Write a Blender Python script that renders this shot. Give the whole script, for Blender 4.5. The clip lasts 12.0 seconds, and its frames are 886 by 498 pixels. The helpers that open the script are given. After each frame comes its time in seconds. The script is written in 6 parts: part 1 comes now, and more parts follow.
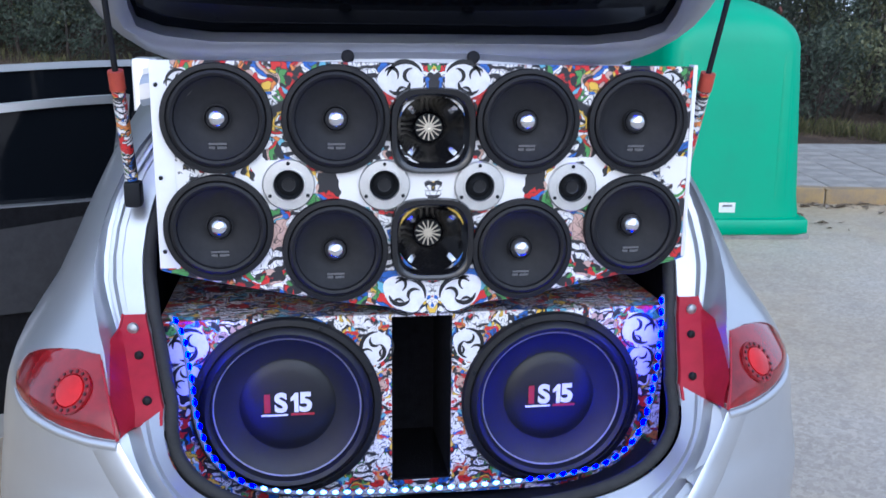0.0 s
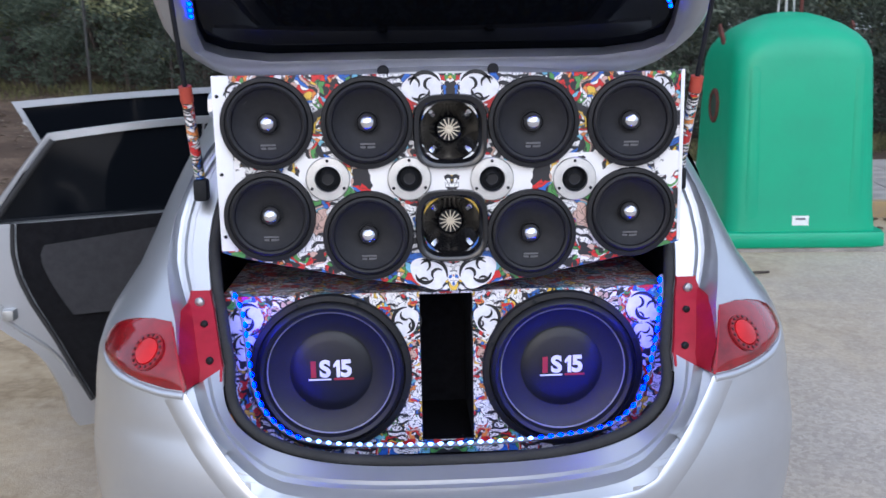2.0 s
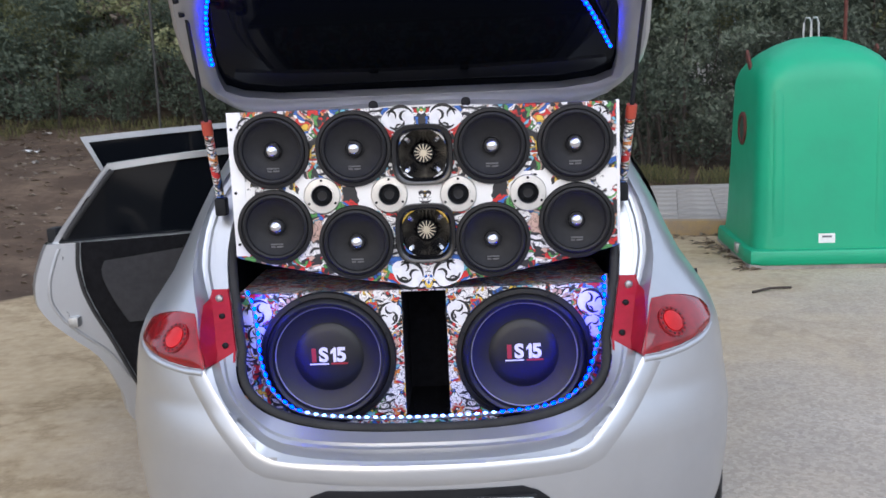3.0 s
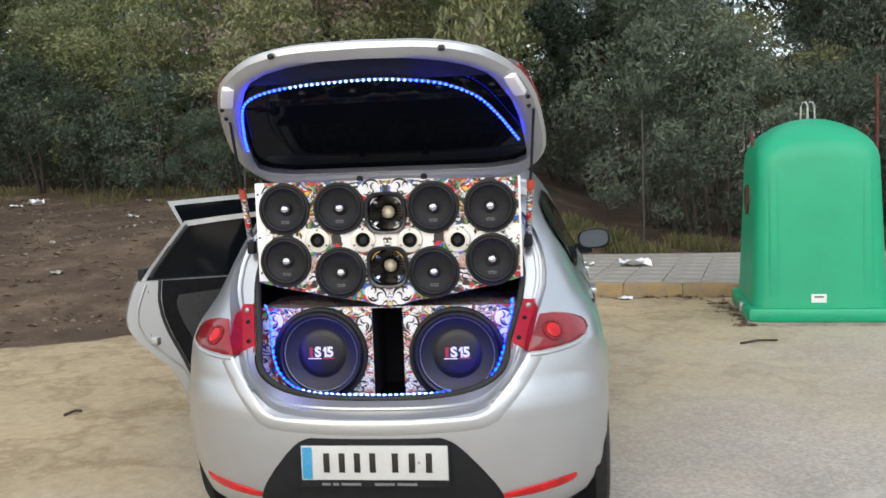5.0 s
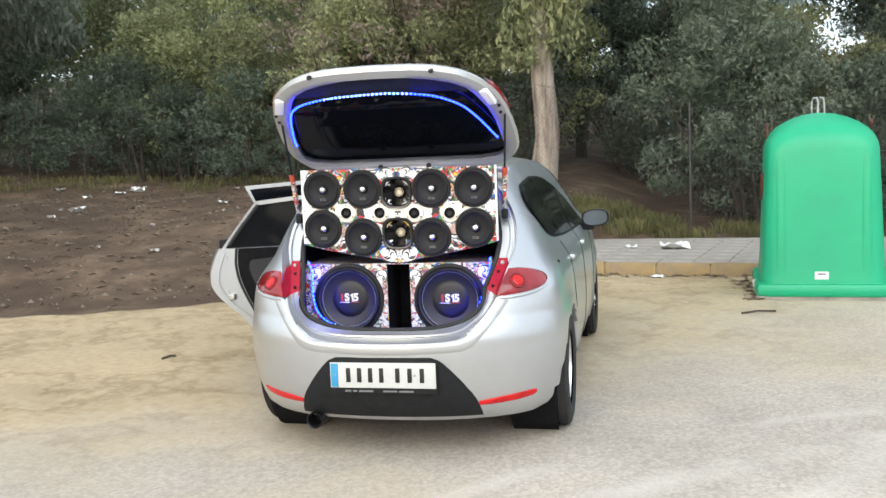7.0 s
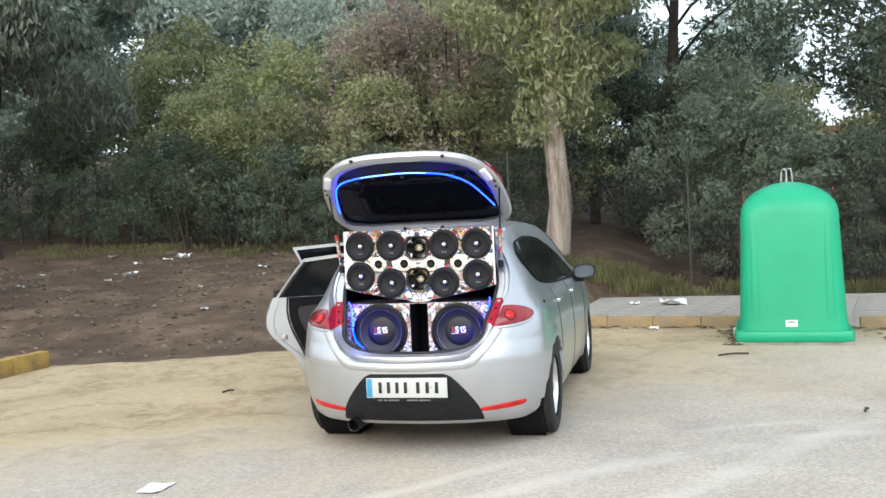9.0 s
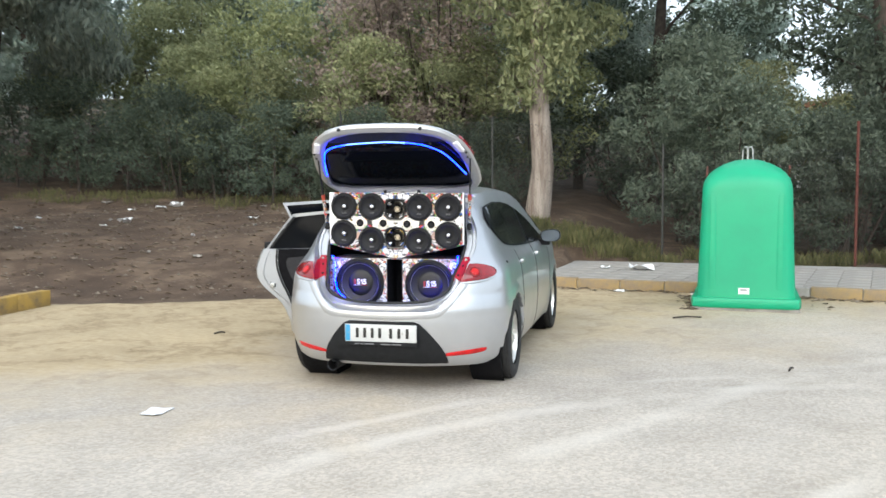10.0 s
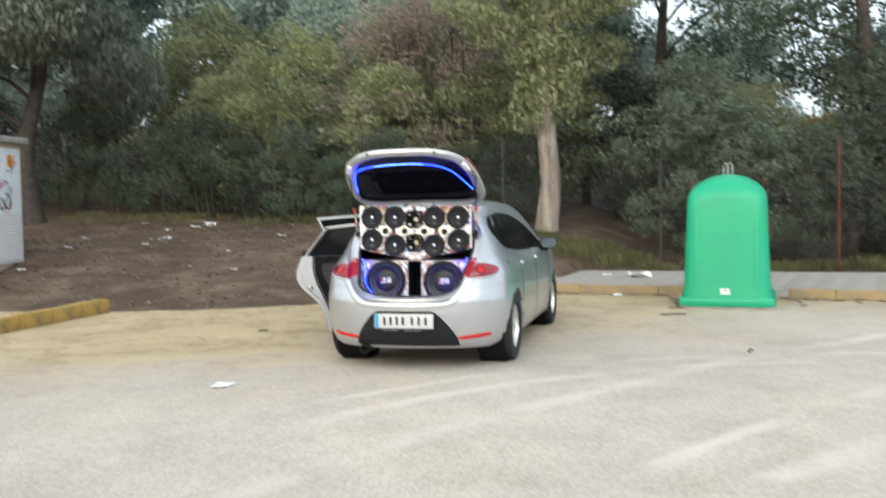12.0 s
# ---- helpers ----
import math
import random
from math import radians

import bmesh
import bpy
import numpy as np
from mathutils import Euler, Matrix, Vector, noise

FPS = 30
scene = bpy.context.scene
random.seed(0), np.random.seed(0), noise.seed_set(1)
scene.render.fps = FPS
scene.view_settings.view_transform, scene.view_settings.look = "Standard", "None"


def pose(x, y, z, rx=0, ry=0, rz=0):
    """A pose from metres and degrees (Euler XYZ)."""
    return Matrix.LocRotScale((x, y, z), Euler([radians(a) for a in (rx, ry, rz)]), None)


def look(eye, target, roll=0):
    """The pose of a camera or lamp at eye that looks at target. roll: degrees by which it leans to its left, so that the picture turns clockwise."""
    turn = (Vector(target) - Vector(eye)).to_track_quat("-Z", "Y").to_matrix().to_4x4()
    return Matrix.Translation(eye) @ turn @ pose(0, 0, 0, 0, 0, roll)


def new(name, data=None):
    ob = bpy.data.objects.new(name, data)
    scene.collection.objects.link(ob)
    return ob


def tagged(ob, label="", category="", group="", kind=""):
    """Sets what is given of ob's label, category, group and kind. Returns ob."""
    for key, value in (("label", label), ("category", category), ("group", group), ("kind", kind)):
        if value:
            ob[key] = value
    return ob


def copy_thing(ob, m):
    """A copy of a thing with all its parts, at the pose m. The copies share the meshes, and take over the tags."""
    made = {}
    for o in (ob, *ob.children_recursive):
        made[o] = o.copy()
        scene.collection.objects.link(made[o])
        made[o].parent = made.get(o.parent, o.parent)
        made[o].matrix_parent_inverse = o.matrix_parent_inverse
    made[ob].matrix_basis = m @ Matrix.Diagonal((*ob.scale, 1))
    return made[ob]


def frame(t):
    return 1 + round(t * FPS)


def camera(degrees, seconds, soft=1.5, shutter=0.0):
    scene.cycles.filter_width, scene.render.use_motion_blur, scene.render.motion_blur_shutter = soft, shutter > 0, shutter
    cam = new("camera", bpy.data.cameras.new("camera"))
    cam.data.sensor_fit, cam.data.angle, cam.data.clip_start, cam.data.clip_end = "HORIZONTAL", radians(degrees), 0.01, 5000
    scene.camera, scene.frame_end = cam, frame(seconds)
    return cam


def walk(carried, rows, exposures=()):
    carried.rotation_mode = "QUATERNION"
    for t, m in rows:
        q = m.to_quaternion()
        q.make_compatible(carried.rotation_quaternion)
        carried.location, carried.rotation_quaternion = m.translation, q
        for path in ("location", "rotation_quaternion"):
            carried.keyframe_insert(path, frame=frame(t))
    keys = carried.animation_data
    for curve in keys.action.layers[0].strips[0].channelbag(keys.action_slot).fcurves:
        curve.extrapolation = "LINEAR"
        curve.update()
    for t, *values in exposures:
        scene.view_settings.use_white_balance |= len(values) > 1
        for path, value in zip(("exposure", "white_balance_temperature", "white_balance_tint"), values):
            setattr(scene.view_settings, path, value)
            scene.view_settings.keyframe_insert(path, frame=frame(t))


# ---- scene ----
cam = camera(50.6, 12.0, soft=1.5, shutter=0.5)
PATH = [
    (0, (-0.224, -1.409, 1.481), (0.065, 0.517, 1.026), 0.6),
    (0.5, (-0.212, -1.396, 1.472), (0.044, 0.527, 0.987), -0.6),
    (1, (-0.193, -1.408, 1.477), (0.023, 0.523, 1.002), -1.2),
    (1.5, (-0.185, -1.517, 1.458), (0.022, 0.419, 1.002), -1.7),
    (2, (-0.094, -1.71, 1.451), (-0.009, 0.248, 1.054), -1.1),
    (2.5, (0.01, -1.893, 1.462), (0.022, 0.074, 1.096), -1.6),
    (4.5, (0.529, -2.934, 1.461), (0.286, -0.959, 1.255), -2.6),
    (5, (0.654, -3.173, 1.471), (0.414, -1.196, 1.292), -2.1),
    (5.5, (0.846, -3.405, 1.455), (0.502, -1.45, 1.211), -0.0),
    (6, (0.963, -3.665, 1.459), (0.563, -1.712, 1.303), -2.4),
    (6.5, (1.069, -3.983, 1.478), (0.713, -2.026, 1.27), -1.9),
    (7, (1.242, -4.258, 1.464), (0.819, -2.313, 1.27), -2.2),
    (9, (1.64, -5.601, 1.425), (1.165, -3.659, 1.379), -2.6),
    (9.5, (1.704, -5.914, 1.453), (1.34, -3.951, 1.322), -1.4),
    (10, (1.913, -6.277, 1.481), (1.46, -4.334, 1.343), -0.3),
    (10.5, (2.038, -6.634, 1.45), (1.596, -4.684, 1.423), -4.9),
    (11, (2.14, -6.958, 1.436), (1.645, -5.02, 1.432), -2.7),
    (11.5, (2.235, -7.293, 1.44), (1.651, -5.38, 1.44), -1.3),
    (12, (2.292, -7.644, 1.422), (1.801, -5.707, 1.328), -1.1),
]
walk(cam, [(t, look(eye, target, roll)) for t, eye, target, roll in PATH],
     [(0, 0.55, 4950, 12), (2.0, 0.52, 5350, 14), (2.7, 0.52, 5600, 13), (4.5, 0.6, 5950, 10), (5.5, 0.72, 6350, 5), (7.0, 1.08, 6250, 5), (9.0, 1.06, 6050, 5), (10.5, 1.08, 6050, 5), (11.5, 0.9, 6100, 5), (12.0, 0.98, 6200, 4)])


# ---------------------------------------------------------------- world, sun, exposure
world = bpy.data.worlds.new("world")
scene.world = world
world.use_nodes = True
wn = world.node_tree
sky = wn.nodes.new("ShaderNodeTexSky")
sky.sky_type = 'NISHITA'
sky.sun_disc = False
sky.sun_elevation = radians(24)
sky.sun_rotation = radians(200)
sky.dust_density = 4.0
sky.air_density = 0.9
sky.ozone_density = 0.6
pale = wn.nodes.new("ShaderNodeMix")
pale.data_type = 'RGBA'
pale.inputs[0].default_value = 0.6
pale.inputs[7].default_value = (8.0, 8.3, 8.8, 1)
wn.links.new(sky.outputs[0], pale.inputs[6])
wn.links.new(pale.outputs[2], wn.nodes["Background"].inputs[0])
wn.nodes["Background"].inputs[1].default_value = 0.11
sun = new("sun", bpy.data.lights.new("sun", 'SUN'))
sun.data.energy = 0.9
sun.data.angle = radians(55)
sun.data.color = (1.0, 0.96, 0.9)
sun.matrix_world = look((6, -14, 12), (0, 0, 0))


# ---------------------------------------------------------------- material helpers
def material(name, color=(0.5, 0.5, 0.5), rough=0.5, metal=0.0, vary=0.0, scale=8.0, bump=0.0, bump_scale=60.0, spec=0.5, dark=None, coat=0.0):
    """A surface with a broad and a fine variation of colour and a fine relief."""
    m = bpy.data.materials.new(name)
    m.use_nodes = True
    t = m.node_tree
    b = t.nodes["Principled BSDF"]
    b.inputs["Base Color"].default_value = (*color, 1)
    b.inputs["Roughness"].default_value = rough
    b.inputs["Metallic"].default_value = metal
    b.inputs["Specular IOR Level"].default_value = spec
    b.inputs["Coat Weight"].default_value = coat
    b.inputs["Coat Roughness"].default_value = 0.06
    co = t.nodes.new("ShaderNodeTexCoord").outputs["Object"]
    if vary:
        n1 = t.nodes.new("ShaderNodeTexNoise")
        n1.inputs["Scale"].default_value = scale
        n1.inputs["Detail"].default_value = 6
        n1.inputs["Roughness"].default_value = 0.65
        t.links.new(co, n1.inputs["Vector"])
        r = t.nodes.new("ShaderNodeValToRGB")
        d = dark or tuple(c * (1 - vary) for c in color)
        r.color_ramp.elements[0].color = (*d, 1)
        r.color_ramp.elements[0].position = 0.32
        r.color_ramp.elements[1].color = (*color, 1)
        r.color_ramp.elements[1].position = 0.62
        t.links.new(n1.outputs["Fac"], r.inputs[0])
        t.links.new(r.outputs[0], b.inputs["Base Color"])
        mr = t.nodes.new("ShaderNodeMapRange")
        mr.inputs["To Min"].default_value = min(1, rough + 0.12)
        mr.inputs["To Max"].default_value = max(0, rough - 0.06)
        t.links.new(n1.outputs["Fac"], mr.inputs["Value"])
        t.links.new(mr.outputs[0], b.inputs["Roughness"])
    if bump:
        n2 = t.nodes.new("ShaderNodeTexNoise")
        n2.inputs["Scale"].default_value = bump_scale
        n2.inputs["Detail"].default_value = 4
        t.links.new(co, n2.inputs["Vector"])
        bp = t.nodes.new("ShaderNodeBump")
        bp.inputs["Strength"].default_value = bump
        bp.inputs["Distance"].default_value = 0.01
        t.links.new(n2.outputs["Fac"], bp.inputs["Height"])
        t.links.new(bp.outputs[0], b.inputs["Normal"])
    return m


def glowing(name, color, strength):
    m = bpy.data.materials.new(name)
    m.use_nodes = True
    b = m.node_tree.nodes["Principled BSDF"]
    b.inputs["Base Color"].default_value = (*color, 1)
    b.inputs["Emission Color"].default_value = (*color, 1)
    b.inputs["Emission Strength"].default_value = strength
    return m


def leafy(name, a, b_, c):
    """Foliage whose leaves differ one by one, with a little light passing through."""
    m = bpy.data.materials.new(name)
    m.use_nodes = True
    t = m.node_tree
    b = t.nodes["Principled BSDF"]
    g = t.nodes.new("ShaderNodeNewGeometry")
    o = t.nodes.new("ShaderNodeObjectInfo")
    r = t.nodes.new("ShaderNodeValToRGB")
    r.color_ramp.elements[0].color = (*a, 1)
    r.color_ramp.elements[1].color = (*c, 1)
    e = r.color_ramp.elements.new(0.5)
    e.color = (*b_, 1)
    soft = t.nodes.new("ShaderNodeMapRange")
    soft.inputs["To Min"].default_value = 0.18
    soft.inputs["To Max"].default_value = 0.82
    t.links.new(g.outputs["Random Per Island"], soft.inputs["Value"])
    t.links.new(soft.outputs[0], r.inputs[0])
    h = t.nodes.new("ShaderNodeHueSaturation")
    mr = t.nodes.new("ShaderNodeMapRange")
    mr.inputs["To Min"].default_value = 0.75
    mr.inputs["To Max"].default_value = 1.25
    t.links.new(o.outputs["Random"], mr.inputs["Value"])
    t.links.new(mr.outputs[0], h.inputs["Value"])
    t.links.new(r.outputs[0], h.inputs["Color"])
    t.links.new(h.outputs[0], b.inputs["Base Color"])
    b.inputs["Roughness"].default_value = 0.6
    b.inputs["Specular IOR Level"].default_value = 0.25
    tr = t.nodes.new("ShaderNodeBsdfTranslucent")
    t.links.new(h.outputs[0], tr.inputs["Color"])
    mx = t.nodes.new("ShaderNodeMixShader")
    mx.inputs[0].default_value = 0.38
    t.links.new(b.outputs[0], mx.inputs[1])
    t.links.new(tr.outputs[0], mx.inputs[2])
    t.links.new(mx.outputs[0], t.nodes["Material Output"].inputs["Surface"])
    return m


# ---------------------------------------------------------------- mesh helpers
class Geo:
    """Vertices and faces of one mesh."""

    def __init__(self):
        self.v, self.f, self.k = [], [], []

    def grid(self, rows, close=False, k=0):
        n, w = len(self.v), len(rows[0])
        for r in rows:
            self.v += [tuple(p) for p in r]
        for i in range(len(rows) - 1):
            for j in range(w if close else w - 1):
                a, b = n + i * w + j, n + i * w + (j + 1) % w
                self.f.append((a, b, b + w, a + w))
                self.k.append(k)
        return self

    def fan(self, ring, k=0):
        n = len(self.v)
        self.v += [tuple(p) for p in ring]
        self.f.append(tuple(range(n, n + len(ring))))
        self.k.append(k)
        return self

    def box(self, x0, x1, y0, y1, z0, z1, bevel=0.0, m=None, k=0):
        bm = bmesh.new()
        bmesh.ops.create_cube(bm, size=1)
        bmesh.ops.transform(bm, verts=bm.verts, matrix=Matrix.Translation(((x0 + x1) / 2, (y0 + y1) / 2, (z0 + z1) / 2)) @ Matrix.Diagonal((x1 - x0, y1 - y0, z1 - z0, 1)))
        if bevel:
            bmesh.ops.bevel(bm, geom=bm.edges[:], offset=bevel, segments=2, affect='EDGES', profile=0.6)
        if m is not None:
            bmesh.ops.transform(bm, verts=bm.verts, matrix=m)
        n = len(self.v)
        bm.verts.index_update()
        self.v += [tuple(p.co) for p in bm.verts]
        for q in bm.faces:
            self.f.append(tuple(n + p.index for p in q.verts))
            self.k.append(k)
        bm.free()
        return self

    def lathe(self, profile, n=32, m=None, k=0, squash=None):
        """Turns (radius, depth) about the y axis; squash gives a radius factor by angle."""
        m = m or Matrix()
        rows = []
        for r, d in profile:
            row = []
            for i in range(n):
                a = 2 * math.pi * i / n
                s = squash(a) if squash else 1.0
                row.append(m @ Vector((r * s * math.cos(a), d, r * s * math.sin(a))))
            rows.append(row)
        self.grid(rows, True, k)
        if profile[-1][0] > 1e-6:
            self.fan(rows[-1], k)
        return self

    def tube(self, path, radius, n=6, k=0, cap=True):
        path = [Vector(p) for p in path]
        rows = []
        for i, p in enumerate(path):
            d = (path[min(i + 1, len(path) - 1)] - path[max(i - 1, 0)]).normalized()
            side = d.cross(Vector((0, 0, 1)) if abs(d.z) < 0.9 else Vector((1, 0, 0))).normalized()
            up = d.cross(side)
            r = radius[i] if isinstance(radius, (list, tuple)) else radius
            rows.append([p + r * (math.cos(2 * math.pi * j / n) * side + math.sin(2 * math.pi * j / n) * up) for j in range(n)])
        self.grid(rows, True, k)
        if cap:
            self.fan(rows[0], k)
            self.fan(rows[-1][::-1], k)
        return self

    def mesh(self, name, mats, smooth=True, weld=0.0, sharp=None):
        me = bpy.data.meshes.new(name)
        me.from_pydata(self.v, [], self.f)
        for q in mats if isinstance(mats, (list, tuple)) else [mats]:
            me.materials.append(q)
        me.polygons.foreach_set("material_index", self.k)
        if smooth:
            me.polygons.foreach_set("use_smooth", [True] * len(me.polygons))
        bm = bmesh.new()
        bm.from_mesh(me)
        if weld:
            bmesh.ops.remove_doubles(bm, verts=bm.verts, dist=weld)
            bmesh.ops.dissolve_degenerate(bm, dist=weld / 2, edges=bm.edges)
        if len(bm.faces) < 60000:
            bmesh.ops.recalc_face_normals(bm, faces=bm.faces)
        bm.to_mesh(me)
        bm.free()
        if smooth:
            me.set_sharp_from_angle(angle=radians(sharp or 38))
        return me


def plate_mesh(outline, holes, y, mat, name):
    """A flat sheet in the x-z plane with round holes (x, z, radius)."""
    bm = bmesh.new()
    edges = []
    loops = [outline] + [[(x + r * math.cos(2 * math.pi * i / 40), z + r * math.sin(2 * math.pi * i / 40)) for i in range(40)] for x, z, r in holes]
    for lp in loops:
        vs = [bm.verts.new((x, y, z)) for x, z in lp]
        edges += [bm.edges.new((a, b)) for a, b in zip(vs, vs[1:] + vs[:1])]
    bmesh.ops.triangle_fill(bm, use_beauty=True, edges=edges, normal=(0, -1, 0))
    me = bpy.data.meshes.new(name)
    bm.to_mesh(me)
    bm.free()
    me.materials.append(mat)
    return me


def thing(name, at, label, category, group="", kind=""):
    ob = new(name)
    ob.location = at
    ob.empty_display_size = 0.1
    return tagged(ob, label, category, group, kind)


def part(name, geo, mats, parent=None, label="", m=None, smooth=True, weld=0.0, sharp=None):
    """Links a Geo (or a ready mesh) as one mesh object under a thing or a part, in the place's own metres."""
    me = geo if isinstance(geo, bpy.types.Mesh) else geo.mesh(name, mats, smooth, weld, sharp)
    ob = new(name, me)
    if parent:
        ob.parent = parent
        if parent.type == 'EMPTY':
            ob.matrix_parent_inverse = parent.matrix_basis.inverted()
    if m is not None:
        ob.matrix_basis = m
    return tagged(ob, label)


def lerp(table, x):
    return float(np.interp(x, [p[0] for p in table], [p[1] for p in table]))


def smooth_lerp(table, x):
    """Catmull-Rom through the table's pairs."""
    xs = [p[0] for p in table]
    x = min(max(x, xs[0]), xs[-1])
    i = max(0, min(len(xs) - 2, next((j for j in range(len(xs) - 1) if x <= xs[j + 1]), len(xs) - 2)))
    p = [table[max(0, min(len(xs) - 1, i + d))][1] for d in (-1, 0, 1, 2)]
    h = xs[i + 1] - xs[i]
    m0 = (p[2] - p[0]) / ((xs[i + 1] - xs[i - 1]) if i else h) * h
    m1 = (p[3] - p[1]) / ((xs[i + 2] - xs[i]) if i + 2 < len(xs) else h) * h
    u = (x - xs[i]) / h
    return (2 * u**3 - 3 * u**2 + 1) * p[1] + (u**3 - 2 * u**2 + u) * m0 + (-2 * u**3 + 3 * u**2) * p[2] + (u**3 - u**2) * m1


# ---------------------------------------------------------------- materials
def silver_paint():
    m = material("silver_paint", (0.54, 0.555, 0.578), 0.29, 0.78, 0.07, 3.0, coat=0.4)
    t = m.node_tree
    n = t.nodes.new("ShaderNodeTexNoise")
    n.inputs["Scale"].default_value = 900
    b = t.nodes.new("ShaderNodeBump")
    b.inputs["Strength"].default_value = 0.008
    b.inputs["Distance"].default_value = 0.002
    t.links.new(t.nodes["Texture Coordinate"].outputs["Object"], n.inputs["Vector"])
    t.links.new(n.outputs["Fac"], b.inputs["Height"])
    t.links.new(b.outputs[0], t.nodes["Principled BSDF"].inputs["Normal"])
    return m


SILVER = silver_paint()
# silver paint darkened and greyed: the downward face's shade put into the colour
SILVER_SHADED = material("shaded_silver", (0.36, 0.37, 0.395), 0.42, 0.5, 0.1, 5, coat=0.1)
BLACK_PLASTIC = material("black_plastic", (0.013, 0.014, 0.016), 0.55, 0, 0.3, 20, 0.15, 300, spec=0.2)
BLACK_SOFT = material("black_carpet", (0.012, 0.012, 0.014), 0.95, 0, 0.4, 40, 0.6, 400, spec=0.1)
RUBBER = material("rubber", (0.022, 0.022, 0.023), 0.75, 0, 0.35, 12, 0.2, 120)
GLASS_DARK = material("tinted_glass", (0.004, 0.005, 0.007), 0.05, 0, spec=0.14)
MIRROR_DIM = material("mirror_glass", (0.10, 0.12, 0.14), 0.08, 0.3, 0.1, 10)
STONE = material("earthy_stone", (0.19, 0.155, 0.12), 0.95, 0, 0.4, 15)
RED_LENS = material("red_lens", (0.27, 0.003, 0.009), 0.06, 0, 0.5, 9, spec=0.5, coat=0.6, dark=(0.11, 0.001, 0.004))
RED_LAMP = material("red_lamp_core", (0.55, 0.010, 0.012), 0.1, 0, 0.35, 18, spec=0.35, coat=0.15)
RED_DARK = material("dark_red_ring", (0.24, 0.004, 0.008), 0.25, 0, 0.2, 30)
RED_DEEP = material("deep_red_dots", (0.05, 0.001, 0.003), 0.3, 0, 0.2, 30)
RED_PLASTIC = material("red_bracket", (0.33, 0.010, 0.026), 0.45, 0, 0.2, 25, 0.05, 200, spec=0.25)
CONE = material("speaker_cone", (0.012, 0.012, 0.014), 0.6, 0, 0.3, 60, 0.1, 500, spec=0.35)
SURROUND = material("speaker_surround", (0.006, 0.006, 0.007), 0.5, 0, 0.3, 60, 0.1, 400, spec=0.35)
SUB_CONE = material("woofer_cone", (0.009, 0.009, 0.011), 0.42, 0, 0.3, 15, 0.05, 300, spec=0.45)
CHROME = material("chrome", (0.75, 0.75, 0.77), 0.16, 1.0, 0.1, 30)
ALLOY = material("turned_aluminium", (0.78, 0.77, 0.74), 0.3, 0.9, 0.15, 40)
GREY_PRINT = material("grey_print", (0.16, 0.16, 0.17), 0.6, 0, 0.2, 80)
WHITE_PRINT = material("white_print", (0.78, 0.78, 0.8), 0.5, 0, 0.15, 60)
RED_PRINT = material("red_print", (0.34, 0.02, 0.03), 0.5, 0, 0.15, 60)
WHITE_BOARD = material("white_board", (0.78, 0.78, 0.78), 0.4, 0, 0.06, 12)
BLACK_INK = material("black_ink", (0.01, 0.01, 0.01), 0.4, 0, 0.2, 50)
GREEN_BIN = material("green_plastic", (0.012, 0.33, 0.165), 0.42, 0, 0.12, 2.5, 0.1, 25, dark=(0.014, 0.30, 0.155))
STEEL = material("galvanised_steel", (0.45, 0.46, 0.46), 0.45, 0.8, 0.25, 25)
WIRE = material("weathered_wire", (0.06, 0.06, 0.056), 0.6, 0.4, 0.4, 25)
RUST = material("red_rusty_steel", (0.12, 0.038, 0.028), 0.8, 0.2, 0.4, 12, 0.3, 80)
TYRE = material("tyre", (0.02, 0.02, 0.021), 0.8, 0, 0.4, 20, 0.3, 90)
GREY_CLOTH = material("grey_cloth", (0.032, 0.032, 0.036), 0.9, 0, 0.25, 30, 0.3, 500)
CONCRETE = material("concrete", (0.36, 0.34, 0.31), 0.9, 0, 0.4, 5, 0.5, 60)
PAVER = material("paving_tile", (0.35, 0.325, 0.29), 0.9, 0, 0.35, 3, 0.5, 70)
YELLOW_KERB = material("worn_yellow_kerb", (0.36, 0.25, 0.11), 0.85, 0, 0.5, 5, 0.5, 50, dark=(0.23, 0.185, 0.14))
YELLOW_FRESH = material("yellow_kerb", (0.40, 0.26, 0.06), 0.85, 0, 0.4, 4, 0.6, 50, dark=(0.15, 0.115, 0.075))
BARK_PALE = material("pale_bark", (0.37, 0.32, 0.275), 0.9, 0, 0.6, 3.4, 1.0, 14, dark=(0.12, 0.085, 0.065))
for nd in BARK_PALE.node_tree.nodes:
    if nd.bl_idname == "ShaderNodeTexNoise":
        mp = BARK_PALE.node_tree.nodes.new("ShaderNodeMapping")
        mp.inputs["Scale"].default_value = (3.0, 3.0, 0.35)
        BARK_PALE.node_tree.links.new(nd.inputs["Vector"].links[0].from_socket, mp.inputs["Vector"])
        BARK_PALE.node_tree.links.new(mp.outputs[0], nd.inputs["Vector"])
BARK_DARK = material("dark_bark", (0.07, 0.055, 0.045), 0.95, 0, 0.5, 8, 0.9, 20)
PLASTER = material("kiosk_plaster", (0.5, 0.43, 0.34), 0.9, 0, 0.3, 3, 0.4, 40)
PAPER = material("paper", (0.8, 0.8, 0.8), 0.7, 0, 0.15, 20)

# ---------------------------------------------------------------- ground
def kerb_y(x):
    return 7.25 - 0.22 * x


def dirt_edge(x):
    """Where the sandy lot ends and the earth slope begins."""
    return lerp([(-30, 3.4), (-6, 3.9), (-4.4, 4.3), (-3.3, 4.95), (-1, 6.3), (0.3, 7.2), (1.5, 10.2), (40, 8.5)], x)


